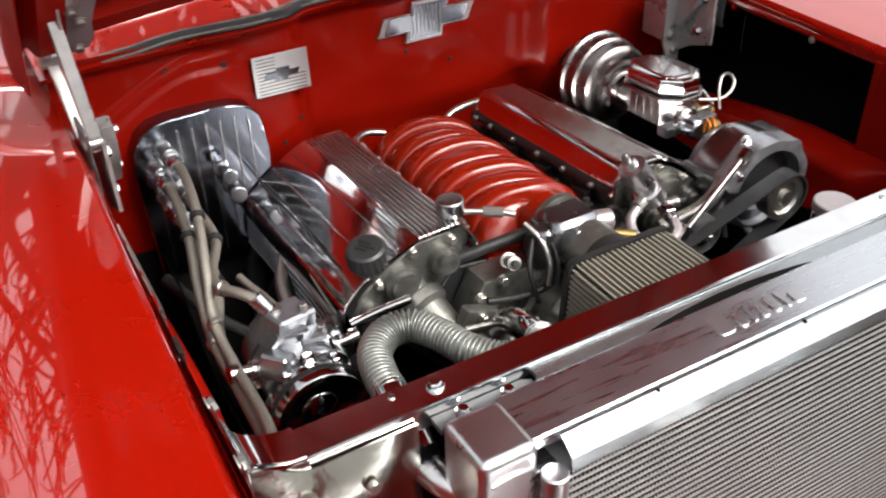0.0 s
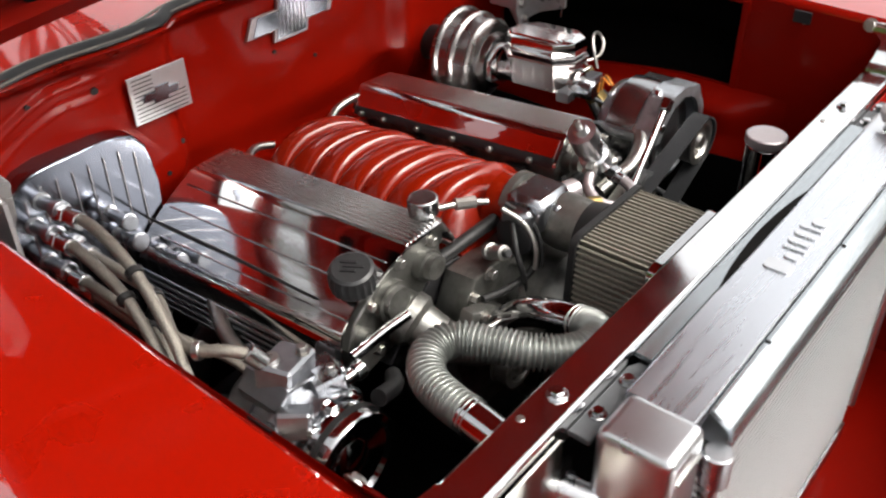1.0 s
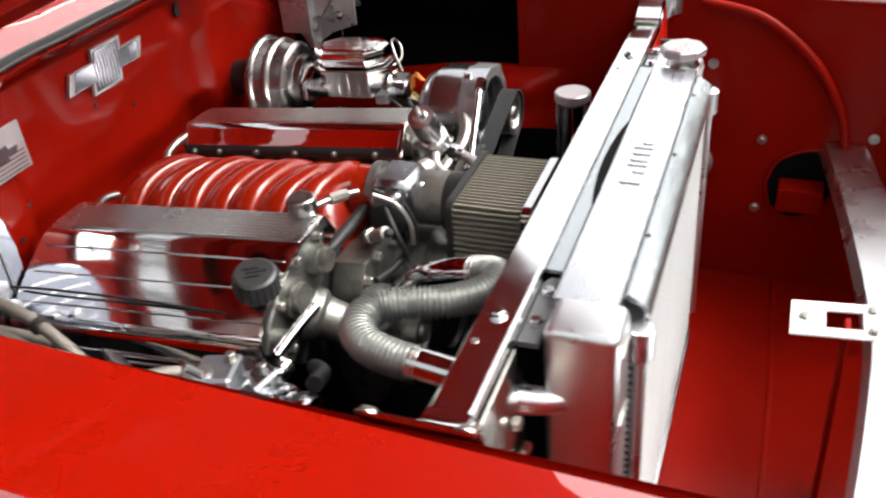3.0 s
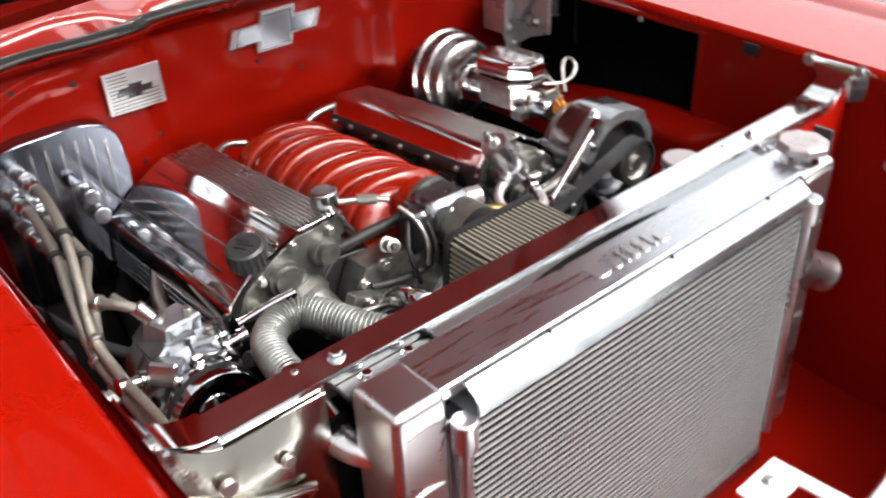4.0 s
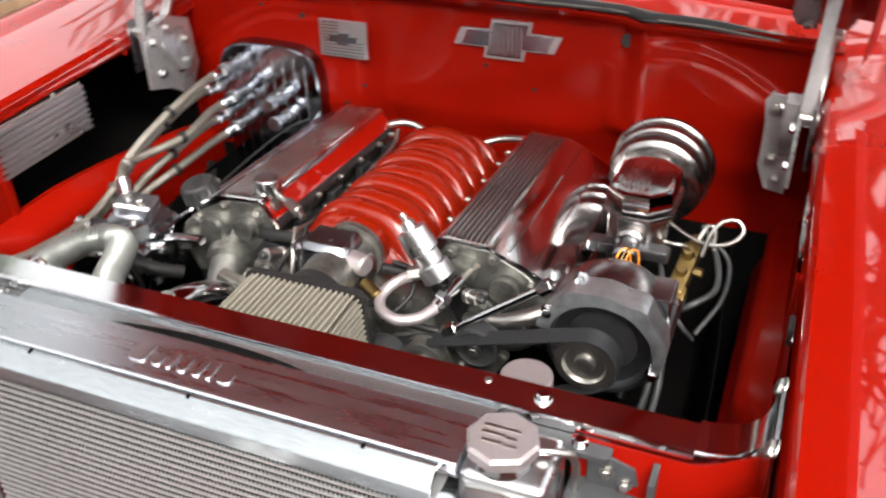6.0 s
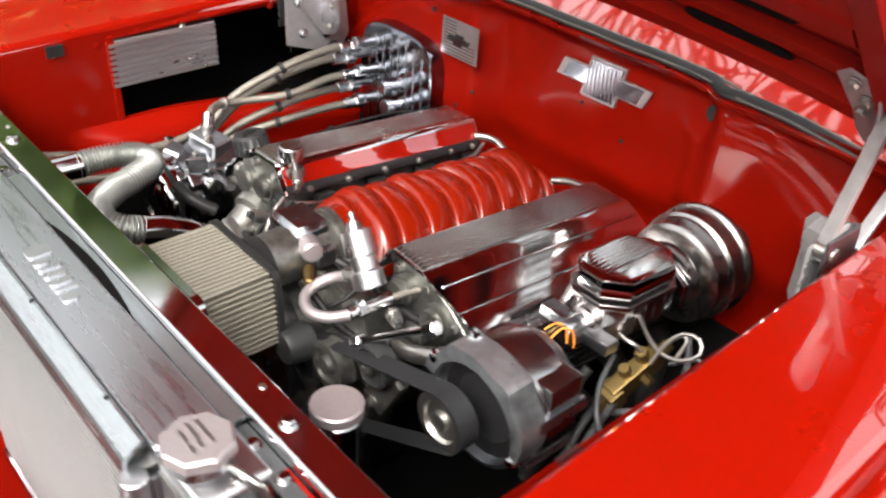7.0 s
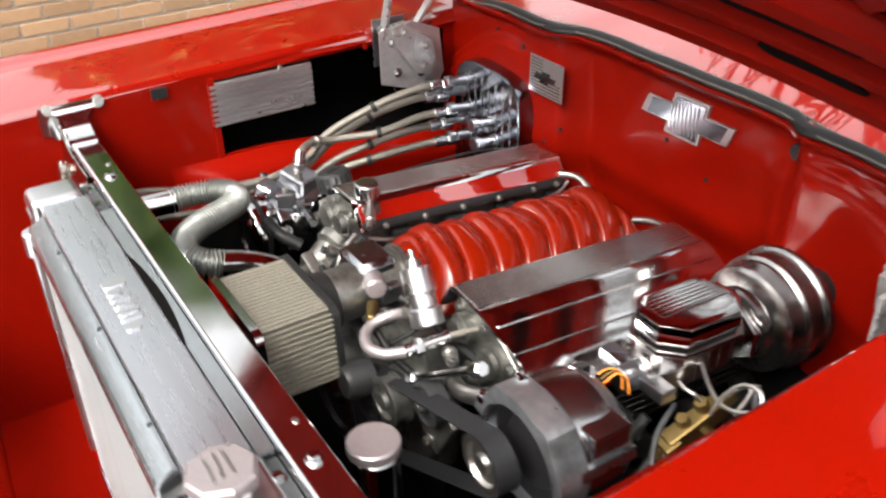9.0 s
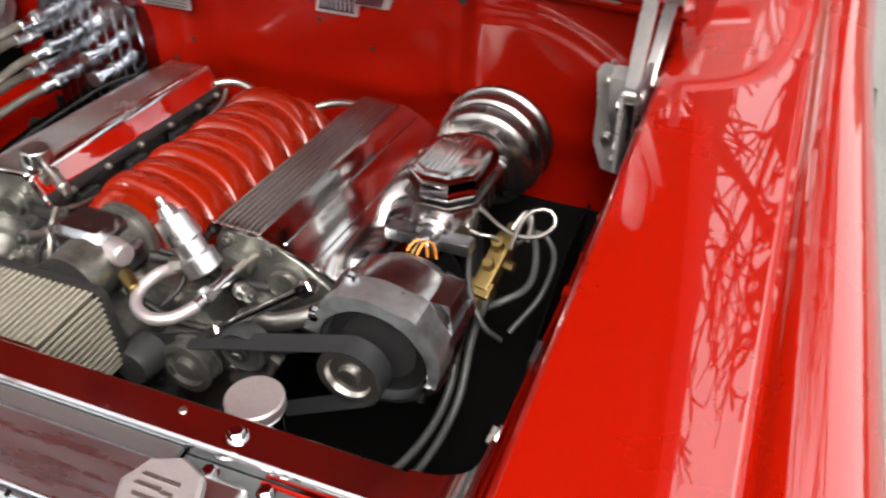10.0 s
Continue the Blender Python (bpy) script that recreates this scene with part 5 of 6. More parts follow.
for sc, d0, d1, mat, nm in ((0.109, 0.0, 0.006, FROST, "rim"), (0.094, 0.0062, 0.0075, NAVY, "field")):
    bm = B()
    f = bm.faces.new([bm.verts.new(q @ Vector((u, v, d0))) for u, v in bow(sc)])
    r = bmesh.ops.extrude_face_region(bm, geom=[f])
    bmesh.ops.translate(bm, vec=q.to_3x3() @ Vector((0, 0, d1 - d0)), verts=[v for v in r["geom"] if isinstance(v, bmesh.types.BMVert)])
    part(nm, bm, mat, em, smooth=20)
for i in range(8):
    bm = B()
    x = -0.033 + 0.0088 * i
    box(bm, (x, -0.029, 0.0072), (x + 0.0013, 0.029, 0.0084), 0.0003, q)
    part("stripe", bm, FROST, em)
plate = thing("emblem_plate", (-0.262, 0.83, 0.94), "square chromed plate with a bow shape on the firewall", "emblem")
q = Matrix.Translation((-0.262, 0.824, 0.942)) @ Matrix.Rotation(radians(88), 4, "X")
bm = B()
box(bm, (-0.053, -0.038, 0), (0.053, 0.038, 0.003), 0.001, q)
part("plate", bm, TANK, plate, "bright engraved plate", smooth=20)
for i in range(11):
    bm = B()
    z = -0.033 + 0.0065 * i
    box(bm, (-0.046, z - 0.0007, 0.0031), (0.046 if i < 5 else -0.01, z + 0.0007, 0.0036), 0, q)
    part("groove", bm, DARKMETAL, plate, smooth=0)
bm = B()
f = bm.faces.new([bm.verts.new(q @ Vector((u, v, 0.0045))) for u, v in bow(0.034)])
r = bmesh.ops.extrude_face_region(bm, geom=[f])
bmesh.ops.translate(bm, vec=q.to_3x3() @ Vector((0, 0, 0.002)), verts=[v for v in r["geom"] if isinstance(v, bmesh.types.BMVert)])
part("bow_shape", bm, NAVY, plate, "dark polished bow shape", smooth=0)

# ---- air conditioning box, lines and compressor ----
acbox = thing("evaporator_cover", (-0.435, 0.80, 0.60), "polished ribbed cover plate of the air conditioning box", "cover plate")
bm = B()
out = [(-0.318, 0.61), (-0.314, 0.82), (-0.315, 0.860), (-0.322, 0.886), (-0.338, 0.906), (-0.362, 0.916), (-0.39, 0.919), (-0.48, 0.919), (-0.515, 0.912), (-0.538, 0.897), (-0.552, 0.873), (-0.556, 0.84), (-0.55, 0.61)]
prism(bm, out, "y", 0.795, 0.838, 0.006)
part("plate", bm, NAVY, acbox, smooth=30)
for i in range(8):
    bm = B()
    x = -0.345 - 0.0255 * i
    box(bm, (x - 0.0016, 0.7925, 0.63), (x + 0.0016, 0.7955, 0.895 - (0.012 if i in (0, 7) else 0)), 0.001)
    part("rib", bm, POLISHED, acbox)
for x, z, r in ((-0.502, 0.872, 0.014), (-0.521, 0.842, 0.014), (-0.494, 0.812, 0.014), (-0.516, 0.778, 0.014), (-0.499, 0.745, 0.014), (-0.408, 0.805, 0.014), (-0.398, 0.765, 0.015)):
    bm = B()
    lathe(bm, (x, 0.795, z), (0, -1, 0.1), [(0, r), (0.004, r), (0.005, r * 0.72), (0.040, r * 0.72), (0.042, r), (0.056, r), (0.058, r * 0.8)], 20)
    part("dryer_knob", bm, SATIN, acbox, "polished round fitting")
lines = []
LINE = [
    [(-0.502, 0.74, 0.872), (-0.501, 0.67, 0.880), (-0.513, 0.57, 0.860), (-0.538, 0.47, 0.815), (-0.552, 0.42, 0.765), (-0.552, 0.33, 0.742), (-0.556, 0.20, 0.752), (-0.575, 0.07, 0.775), (-0.570, 0.0, 0.755)],
    [(-0.521, 0.74, 0.842), (-0.524, 0.67, 0.848), (-0.533, 0.57, 0.830), (-0.552, 0.48, 0.788), (-0.560, 0.41, 0.738), (-0.560, 0.30, 0.722), (-0.566, 0.17, 0.732), (-0.583, 0.05, 0.748), (-0.575, 0.0, 0.73)],
    [(-0.494, 0.745, 0.812), (-0.496, 0.67, 0.818), (-0.493, 0.57, 0.808), (-0.525, 0.49, 0.802), (-0.530, 0.44, 0.806), (-0.512, 0.405, 0.812), (-0.490, 0.380, 0.802), (-0.474, 0.366, 0.776)],
    [(-0.516, 0.745, 0.778), (-0.516, 0.66, 0.782), (-0.518, 0.56, 0.775), (-0.535, 0.48, 0.752), (-0.548, 0.40, 0.712), (-0.548, 0.30, 0.700), (-0.553, 0.18, 0.708), (-0.567, 0.06, 0.722)],
    [(-0.499, 0.75, 0.745), (-0.504, 0.66, 0.748), (-0.508, 0.55, 0.745), (-0.540, 0.45, 0.722), (-0.552, 0.39, 0.700), (-0.540, 0.345, 0.695), (-0.512, 0.325, 0.705)],
]
for pts in LINE:
    bm = B()
    tube(bm, pts, 0.0080, 12, 0.008)
    h = single("braided_hose", bm, BRAID, "braided steel air conditioning hose with polished end fittings", "hose", group="air conditioning hoses")
    for a, b in ((pts[0], pts[1]), (pts[-1], pts[-2])):
        a, b = Vector(a), Vector(b)
        d = (b - a).normalized()
        bm = B()
        cyl(bm, a - d * 0.012, a + d * 0.016, 0.0145, 6, 0.002)
        cyl(bm, a + d * 0.016, a + d * 0.045, 0.0125, 14, 0.001)
        part("end_fitting", bm, POLISHED, h, "polished hexagon fitting")
    for k in (2, 4):
        a, b = Vector(pts[k]), Vector(pts[k + 1])
        d = (b - a).normalized()
        bm = B()
        cyl(bm, a, a + d * 0.010, 0.0122, 14, 0.001)
        part("clamp", bm, RUBBER if k == 2 else STEEL, h)

comp = thing("compressor", (-0.46, 0.30, 0.58), "polished air conditioning compressor with a chromed clutch", "compressor")
CX, CZ = -0.462, 0.685
bm = B()
lathe(bm, (CX, 0.43, CZ), (0, -1, 0), [(0, 0.050), (0.01, 0.060), (0.05, 0.062), (0.052, 0.057), (0.06, 0.057), (0.062, 0.064), (0.12, 0.064), (0.13, 0.058), (0.15, 0.056)], 36)
part("body", bm, SATIN, comp, "round polished body")
bm = B()
prism(bm, [(CX - 0.040, CZ + 0.045), (CX + 0.045, CZ + 0.040), (CX + 0.050, CZ + 0.058), (CX + 0.020, CZ + 0.082), (CX - 0.025, CZ + 0.086), (CX - 0.045, CZ + 0.066)], "y", 0.325, 0.405, 0.006)
head = part("head", bm, SATIN, comp, "faceted polished head")
bm = B()
prism(bm, [(CX - 0.062, CZ + 0.010), (CX + 0.062, CZ + 0.004), (CX + 0.066, CZ + 0.040), (CX + 0.044, CZ + 0.062), (CX + 0.006, CZ + 0.068), (CX - 0.040, CZ + 0.060), (CX - 0.066, CZ + 0.036)], "y", 0.288, 0.345, 0.007)
part("front_case", bm, SATIN, head, "angular cast front case")
for x, z, y0, r in ((CX - 0.030, CZ + 0.034, 0.270, 0.013), (CX + 0.030, CZ + 0.036, 0.268, 0.012), (CX + 0.002, CZ + 0.050, 0.272, 0.009)):
    bm = B()
    lathe(bm, (x, 0.292, z), (0, -1, 0.05), [(0, r * 1.2), (0.006, r * 1.2), (0.008, r), (0.292 - y0, r), (0.294 - y0, r * 0.6)], 20)
    part("boss", bm, SATIN, head, "round machined boss")
for (x, y, z), (dx, dy, dz), rot, nm in (((CX + 0.004, 0.362, CZ + 0.082), (0.034, 0.026, 0.020), 18, "valve_block"), ((CX + 0.032, 0.318, CZ + 0.066), (0.022, 0.020, 0.016), -25, "valve_block"), ((CX - 0.038, 0.305, CZ + 0.058), (0.018, 0.022, 0.018), 40, "valve_block"), ((CX - 0.008, 0.286, CZ + 0.030), (0.026, 0.010, 0.022), 10, "front_plate"), ((CX + 0.058, 0.345, CZ + 0.050), (0.016, 0.024, 0.014), -12, "valve_block")):
    bm = B()
    box(bm, (-dx, -dy, -dz), (dx, dy, dz), 0.004, Matrix.Translation((x, y, z)) @ Matrix.Rotation(radians(rot), 4, "Z") @ Matrix.Rotation(radians(rot * 0.5), 4, "Y"), 1)
    part(nm, bm, SATIN, head, "angular machined block", smooth=20)
for p, d, r in (((CX - 0.018, 0.372, CZ + 0.100), (0, 0, 1), 0.007), ((CX + 0.026, 0.352, CZ + 0.100), (0, 0, 1), 0.007), ((CX + 0.036, 0.316, CZ + 0.080), (0.1, 0, 1), 0.006), ((CX + 0.060, 0.30, CZ + 0.018), (0, -1, 0), 0.008), ((CX - 0.058, 0.29, CZ + 0.012), (0, -1, 0), 0.008), ((CX - 0.024, 0.276, CZ + 0.040), (0, -1, 0), 0.006), ((CX + 0.010, 0.276, CZ + 0.018), (0, -1, 0), 0.006)):
    bm = B()
    bolt(bm, p, d, r, 0.010)
    part("head_bolt", bm, STEEL, head)
for p, d in (((CX + 0.052, 0.325, CZ + 0.038), (1, -0.1, 0.15)), ((CX - 0.060, 0.325, CZ + 0.046), (-1, 0, 0.2))):
    bm = B()
    lathe(bm, p, d, [(0, 0.015), (0.012, 0.015), (0.013, 0.010), (0.030, 0.010), (0.031, 0.014), (0.044, 0.014), (0.046, 0.008)], 18)
    part("side_port", bm, POLISHED, head, "polished side port")
bm = B()
lathe(bm, (CX - 0.010, 0.365, CZ + 0.080), (-0.1, 0.15, 1), [(0, 0.016), (0.010, 0.016), (0.011, 0.012), (0.03, 0.012)], 18)
part("port", bm, STEEL, head)
for p in ((CX - 0.035, 0.289, CZ + 0.055), (CX + 0.04, 0.289, CZ + 0.05), (CX + 0.065, 0.309, CZ + 0.01), (CX + 0.07, 0.309, CZ - 0.02), (CX - 0.06, 0.299, CZ - 0.005), (CX - 0.055, 0.289, CZ - 0.045), (CX, 0.289, CZ + 0.066)):
    bm = B()
    bolt(bm, p, (0, -1, 0), 0.0085, 0.014)
    part("case_bolt", bm, CHROME, comp)
bm = B()
lathe(bm, (CX, 0.283, CZ - 0.005), (0, -1, 0), [(0, 0.055), (0.004, 0.070), (0.010, 0.072), (0.034, 0.072), (0.040, 0.068), (0.042, 0.060), (0.036, 0.056), (0.030, 0.030), (0.034, 0.026), (0.040, 0.010)], 40)
part("clutch", bm, CHROME, comp, "chromed clutch pulley")
bm = B()
lathe(bm, (CX, 0.266, CZ - 0.005), (0, -1, 0), [(0, 0.0725), (0.010, 0.0725)], 40)
part("belt_groove", bm, RUBBER, comp)
bm = B()
tube(bm, [(CX + 0.09, 0.33, CZ + 0.06), (CX + 0.14, 0.32, CZ + 0.075), (CX + 0.18, 0.31, CZ + 0.085)], 0.008, 10)
part("support_rod", bm, CHROME, comp)

# ---- upper radiator hose ----
hose = thing("radiator_hose", (-0.40, 0.08, 0.78), "chromed corrugated upper radiator hose in a double bend", "hose")
bm = B()
tube(bm, [(-0.440, -0.030, 0.810), (-0.436, 0.0, 0.812), (-0.430, 0.04, 0.815), (-0.421, 0.105, 0.818)], 0.0225, 24)
part("inlet_tube", bm, CHROME, hose, "smooth chromed tube")
bm = B()
tube(bm, [(-0.440, -0.028, 0.810), (-0.434, -0.055, 0.808), (-0.420, -0.080, 0.806), (-0.396, -0.098, 0.804)], 0.0185, 24, 0.006, taper=0.012)
part("tank_neck", bm, TANK, hose, "satin neck welded to the radiator tank")
bm = B()
tube(bm, [(-0.422, 0.096, 0.818), (-0.419, 0.130, 0.820), (-0.406, 0.172, 0.822), (-0.374, 0.197, 0.824), (-0.338, 0.190, 0.825), (-0.316, 0.152, 0.824), (-0.296, 0.105, 0.822), (-0.262, 0.066, 0.820), (-0.222, 0.058, 0.816), (-0.198, 0.078, 0.808), (-0.190, 0.105, 0.800)], 0.0205, 24, ripple=0.0031, pitch=0.0066)
part("flex_section", bm, FLEX, hose, "closely corrugated flexible section", smooth=180)
bm = B()
tube(bm, [(-0.190, 0.100, 0.801), (-0.186, 0.14, 0.790), (-0.178, 0.19, 0.765), (-0.168, 0.235, 0.72)], 0.0225, 22)
part("outlet_tube", bm, CHROME, hose, "smooth chromed tube")

# ---- ribbed box in the side opening ----
fbox = thing("amplifier", (-0.64, 0.38, 0.83), "ribbed aluminium box mounted in the side opening", "metal box")
bm = B()
box(bm, (-0.70, 0.262, 0.838), (-0.646, 0.492, 0.934), 0.003)
part("case", bm, TANK, fbox)
for i in range(8):
    bm = B()
    z = 0.845 + 0.0115 * i
    box(bm, (-0.648, 0.264, z - 0.0035), (-0.638, 0.490, z + 0.0035), 0.0015)
    part("fin", bm, TANK, fbox)

# ---- throttle cable, small hoses and wiring ----
def small_hose(name, pts, r, mat, label, cat="hose", group=""):
    bm = B()
    tube(bm, pts, r, 10, 0.008)
    return single(name, bm, mat, label, cat, group=group)


small_hose("throttle_cable", [(-0.080, 0.285, 0.82), (-0.10, 0.262, 0.79), (-0.098, 0.25, 0.755), (-0.085, 0.255, 0.72)], 0.0045, RUBBER, "black throttle cable beside the intake", "cable")
small_hose("vacuum_hose", [(-0.06, 0.33, 0.80), (-0.12, 0.335, 0.795), (-0.18, 0.345, 0.785), (-0.24, 0.37, 0.775), (-0.27, 0.40, 0.77)], 0.010, RUBBER, "black rubber hose in front of the intake")
small_hose("vacuum_hose", [(0.06, 0.30, 0.80), (0.10, 0.32, 0.785), (0.16, 0.33, 0.765), (0.22, 0.34, 0.76)], 0.008, RUBBER, "black rubber hose in front of the engine")
small_hose("heater_hose", [(0.20, 0.30, 0.735), (0.27, 0.28, 0.765), (0.33, 0.30, 0.79), (0.37, 0.37, 0.80)], 0.013, STEEL, "dull metal hose beside the alternator")
small_hose("wiring_loom", [(-0.56, 0.72, 0.66), (-0.50, 0.60, 0.62), (-0.42, 0.50, 0.60), (-0.36, 0.42, 0.62)], 0.011, RUBBER, "black wiring loom low beside the engine", "cable")
small_hose("fuel_line", [(0.186, 0.308, 0.80), (0.20, 0.36, 0.80), (0.23, 0.42, 0.77), (0.26, 0.5, 0.70)], 0.006, BRAID, "thin braided fuel line beside the valve cover")
small_hose("spark_lead", [(-0.345, 0.80, 0.765), (-0.352, 0.72, 0.778), (-0.350, 0.58, 0.784), (-0.345, 0.43, 0.782), (-0.335, 0.39, 0.775)], 0.0022, RUBBER, "thin black lead lying on the valve cover", "cable")

# ---- nose of the car ----
bm = B()


def valance(u, v):
    x = -0.66 + 1.32 * u
    return (x, -0.010 - 0.565 * v, 0.322 - 0.03 * math.sin(math.pi * v) + 0.06 * v * v)


sheet(bm, valance, 20, 12, 0.003)
part("lower_valance", bm, PAINT_BAY, car, "red lower valance in front of the radiator")
bm = B()
tube(bm, [(-0.64, -0.300, 0.305), (-0.3, -0.312, 0.302), (0.3, -0.312, 0.302), (0.64, -0.300, 0.305)], 0.010, 12, 0.05)
part("valance_bead", bm, PAINT_BAY, car, "raised bead along the valance")
bm = B()


def nose(u, v):
    x = -0.645 + 1.29 * u
    edge = -0.423 + 0.065 * min(1.15, abs(x) / 0.6) ** 1.4
    k = v * 3
    drop = 0.025 * max(0, 1 - k / 0.25) + 0.05 * smoothstep(2.2, 3.0, k)
    return (x, edge - 0.038 * k, 0.647 - drop)


sheet(bm, nose, 40, 24, 0.003)
part("nose_bar", bm, TANK, car, "polished bar across the nose above the grille")
grille = thing("grille", (0, -0.50, 0.34), "chromed grille of thin crossing bars below the nose bar", "grille")
for i in range(11):
    bm = B()
    z = 0.375 + 0.022 * i
    tube(bm, [(-0.60, -0.455, z), (-0.3, -0.50, z), (0.0, -0.515, z), (0.3, -0.50, z), (0.60, -0.455, z)], 0.0042, 8, 0.04)
    part("cross_bar", bm, CHROME, grille)
for i in range(13):
    bm = B()
    x = -0.57 + 0.095 * i
    y = -0.512 + 0.055 * (abs(x) / 0.6) ** 1.6
    box(bm, (x - 0.003, y - 0.006, 0.350), (x + 0.003, y + 0.006, 0.612), 0.001)
    part("upright", bm, CHROME, grille)
for s in (-1, 1):
    bm = B()

    def cheek(u, v):
        a = u * math.pi / 2
        return (s * (0.656 - 0.20 * (1 - math.cos(a))), -0.42 - 0.18 * math.sin(a), 0.30 + 0.62 * v)
    sheet(bm, cheek, 12, 8, 0.003)
    part("nose_panel", bm, PAINT_BAY, car, "curved red panel beside the grille opening")
HOLE = [(-0.255, 0.545), (-0.270, 0.590), (-0.300, 0.615), (-0.340, 0.628), (-0.380, 0.622), (-0.398, 0.585), (-0.392, 0.535), (-0.372, 0.500), (-0.338, 0.470), (-0.300, 0.468), (-0.268, 0.492)]
# The panel is not cut; this black patch paints the opening's shade.
bm = B()
prism(bm, HOLE, "x", 0.643, 0.6475, 0.001)
part("lamp_bucket_hole", bm, DARK, car, "black patch for the shaded opening behind the headlamp", smooth=0)
bm = B()
tube(bm, [(0.644, y, z) for y, z in HOLE + HOLE[:1]], 0.005, 8)
part("hole_flange", bm, PAINT_BAY, car)
bm = B()
box(bm, (0.590, -0.372, 0.505), (0.646, -0.282, 0.560), 0.006)
part("lamp_bracket", bm, PAINT_BAY, car, "boxy red bracket below the opening")
for pts, r in (([(0.640, -0.10, 0.93), (0.636, -0.22, 0.90), (0.630, -0.32, 0.82), (0.626, -0.38, 0.72), (0.628, -0.40, 0.64)], 0.010),):
    bm = B()
    tube(bm, pts, r, 12, 0.02)
    part("panel_ridge", bm, PAINT_BAY, car, "rolled edge of the nose panel")
for y, z in ((-0.24, 0.64), (-0.24, 0.48), (-0.45, 0.66), (-0.13, 0.80)):
    bm = B()
    bolt(bm, (0.648, y, z), (-1, 0, 0), 0.008, 0.006)
    part("panel_bolt", bm, STEEL, car)
latch = thing("hood_latch", (0.03, -0.36, 0.60), "white slotted hood latch plate in front of the radiator", "latch")
bm = B()
q = Matrix.Translation((-0.010, -0.380, 0.672)) @ Matrix.Rotation(radians(-4), 4, "X")
for lo, hi in (((-0.042, -0.062, 0), (-0.022, 0.062, 0.004)), ((0.022, -0.062, 0), (0.042, 0.062, 0.004)), ((-0.022, -0.062, 0), (0.022, -0.036, 0.004)), ((-0.022, 0.014, 0), (0.022, 0.062, 0.004))):
    box(bm, lo, hi, 0.001, q)
part("plate", bm, WHITE, latch, smooth=20)
for x, y in ((-0.026, -0.050), (0.026, -0.050), (0.0, 0.042)):
    bm = B()
    p = q @ Vector((x, y, 0.004))
    bolt(bm, p, q.to_3x3() @ Vector((0, 0, 1)), 0.007)
    part("bolt", bm, STEEL, latch)
bm = B()
box(bm, (-0.025, -0.400, 0.30), (0.005, -0.392, 0.671), 0.002)
part("stay", bm, PAINT_BAY, latch)

# ---- more lines and wiring round the engine ----
for pts, r, mat, lab, cat in (
        ([(0.50, 0.60, 0.79), (0.53, 0.56, 0.76), (0.54, 0.50, 0.74), (0.51, 0.46, 0.73), (0.48, 0.47, 0.70)], 0.005, STRAP, "thin braided line looping beside the brake valve", "hose"),
        ([(0.49, 0.58, 0.74), (0.52, 0.61, 0.75), (0.55, 0.59, 0.73), (0.55, 0.53, 0.70), (0.52, 0.48, 0.66)], 0.004, STRAP, "thin bent steel line beside the brake valve", "hose"),
        ([(0.45, 0.50, 0.77), (0.47, 0.45, 0.75), (0.50, 0.42, 0.72), (0.52, 0.44, 0.68)], 0.004, STRAP, "thin steel line below the master cylinder", "hose"),
        ([(0.30, 0.40, 0.72), (0.34, 0.44, 0.735), (0.38, 0.46, 0.73), (0.42, 0.47, 0.70)], 0.011, RUBBER, "black rubber hose below the master cylinder", "hose"),
        ([(0.06, 0.235, 0.79), (0.09, 0.245, 0.765), (0.12, 0.25, 0.745), (0.17, 0.26, 0.735)], 0.006, RUBBER, "black wiring in front of the engine", "cable"),
        ([(0.22, 0.29, 0.75), (0.25, 0.27, 0.735), (0.29, 0.27, 0.735), (0.33, 0.29, 0.755)], 0.009, RUBBER, "black hose behind the belt", "hose"),
        ([(-0.03, 0.27, 0.76), (-0.07, 0.255, 0.745), (-0.12, 0.26, 0.74), (-0.17, 0.27, 0.745)], 0.006, RUBBER, "black wiring under the throttle", "cable"),
        ([(-0.09, 0.26, 0.73), (-0.13, 0.23, 0.735), (-0.18, 0.22, 0.745), (-0.23, 0.235, 0.74)], 0.005, STEEL, "thin steel line under the throttle", "hose"),
        ([(-0.37, 0.62, 0.70), (-0.40, 0.56, 0.68), (-0.41, 0.48, 0.67), (-0.40, 0.42, 0.69)], 0.012, STEEL, "dull metal pipe low beside the engine", "hose"),
        ([(-0.33, 0.30, 0.70), (-0.36, 0.27, 0.72), (-0.40, 0.26, 0.735)], 0.012, RUBBER, "black hose below the oil cap", "hose"),
        ([(-0.46, 0.60, 0.70), (-0.43, 0.50, 0.68), (-0.44, 0.42, 0.66), (-0.47, 0.36, 0.64)], 0.007, BRAID, "braided line low beside the engine", "hose")):
    small_hose("line", pts, r, mat, lab, cat)

# idler and small pulleys behind the belt, sensors and clips
idler = thing("idler_pulley", (0.235, 0.24, 0.72), "smooth black idler pulley beside the belt", "pulley")
bm = B()
lathe(bm, (0.238, 0.262, 0.742), (0, -1, 0), [(0, 0.020), (0.004, 0.034), (0.030, 0.034), (0.032, 0.030), (0.028, 0.024), (0.028, 0.010), (0.036, 0.009)], 30)
part("wheel", bm, PLASTIC, idler)
bm = B()
bolt(bm, (0.238, 0.228, 0.742), (0, -1, 0), 0.008, 0.006)
part("bolt", bm, STEEL, idler)
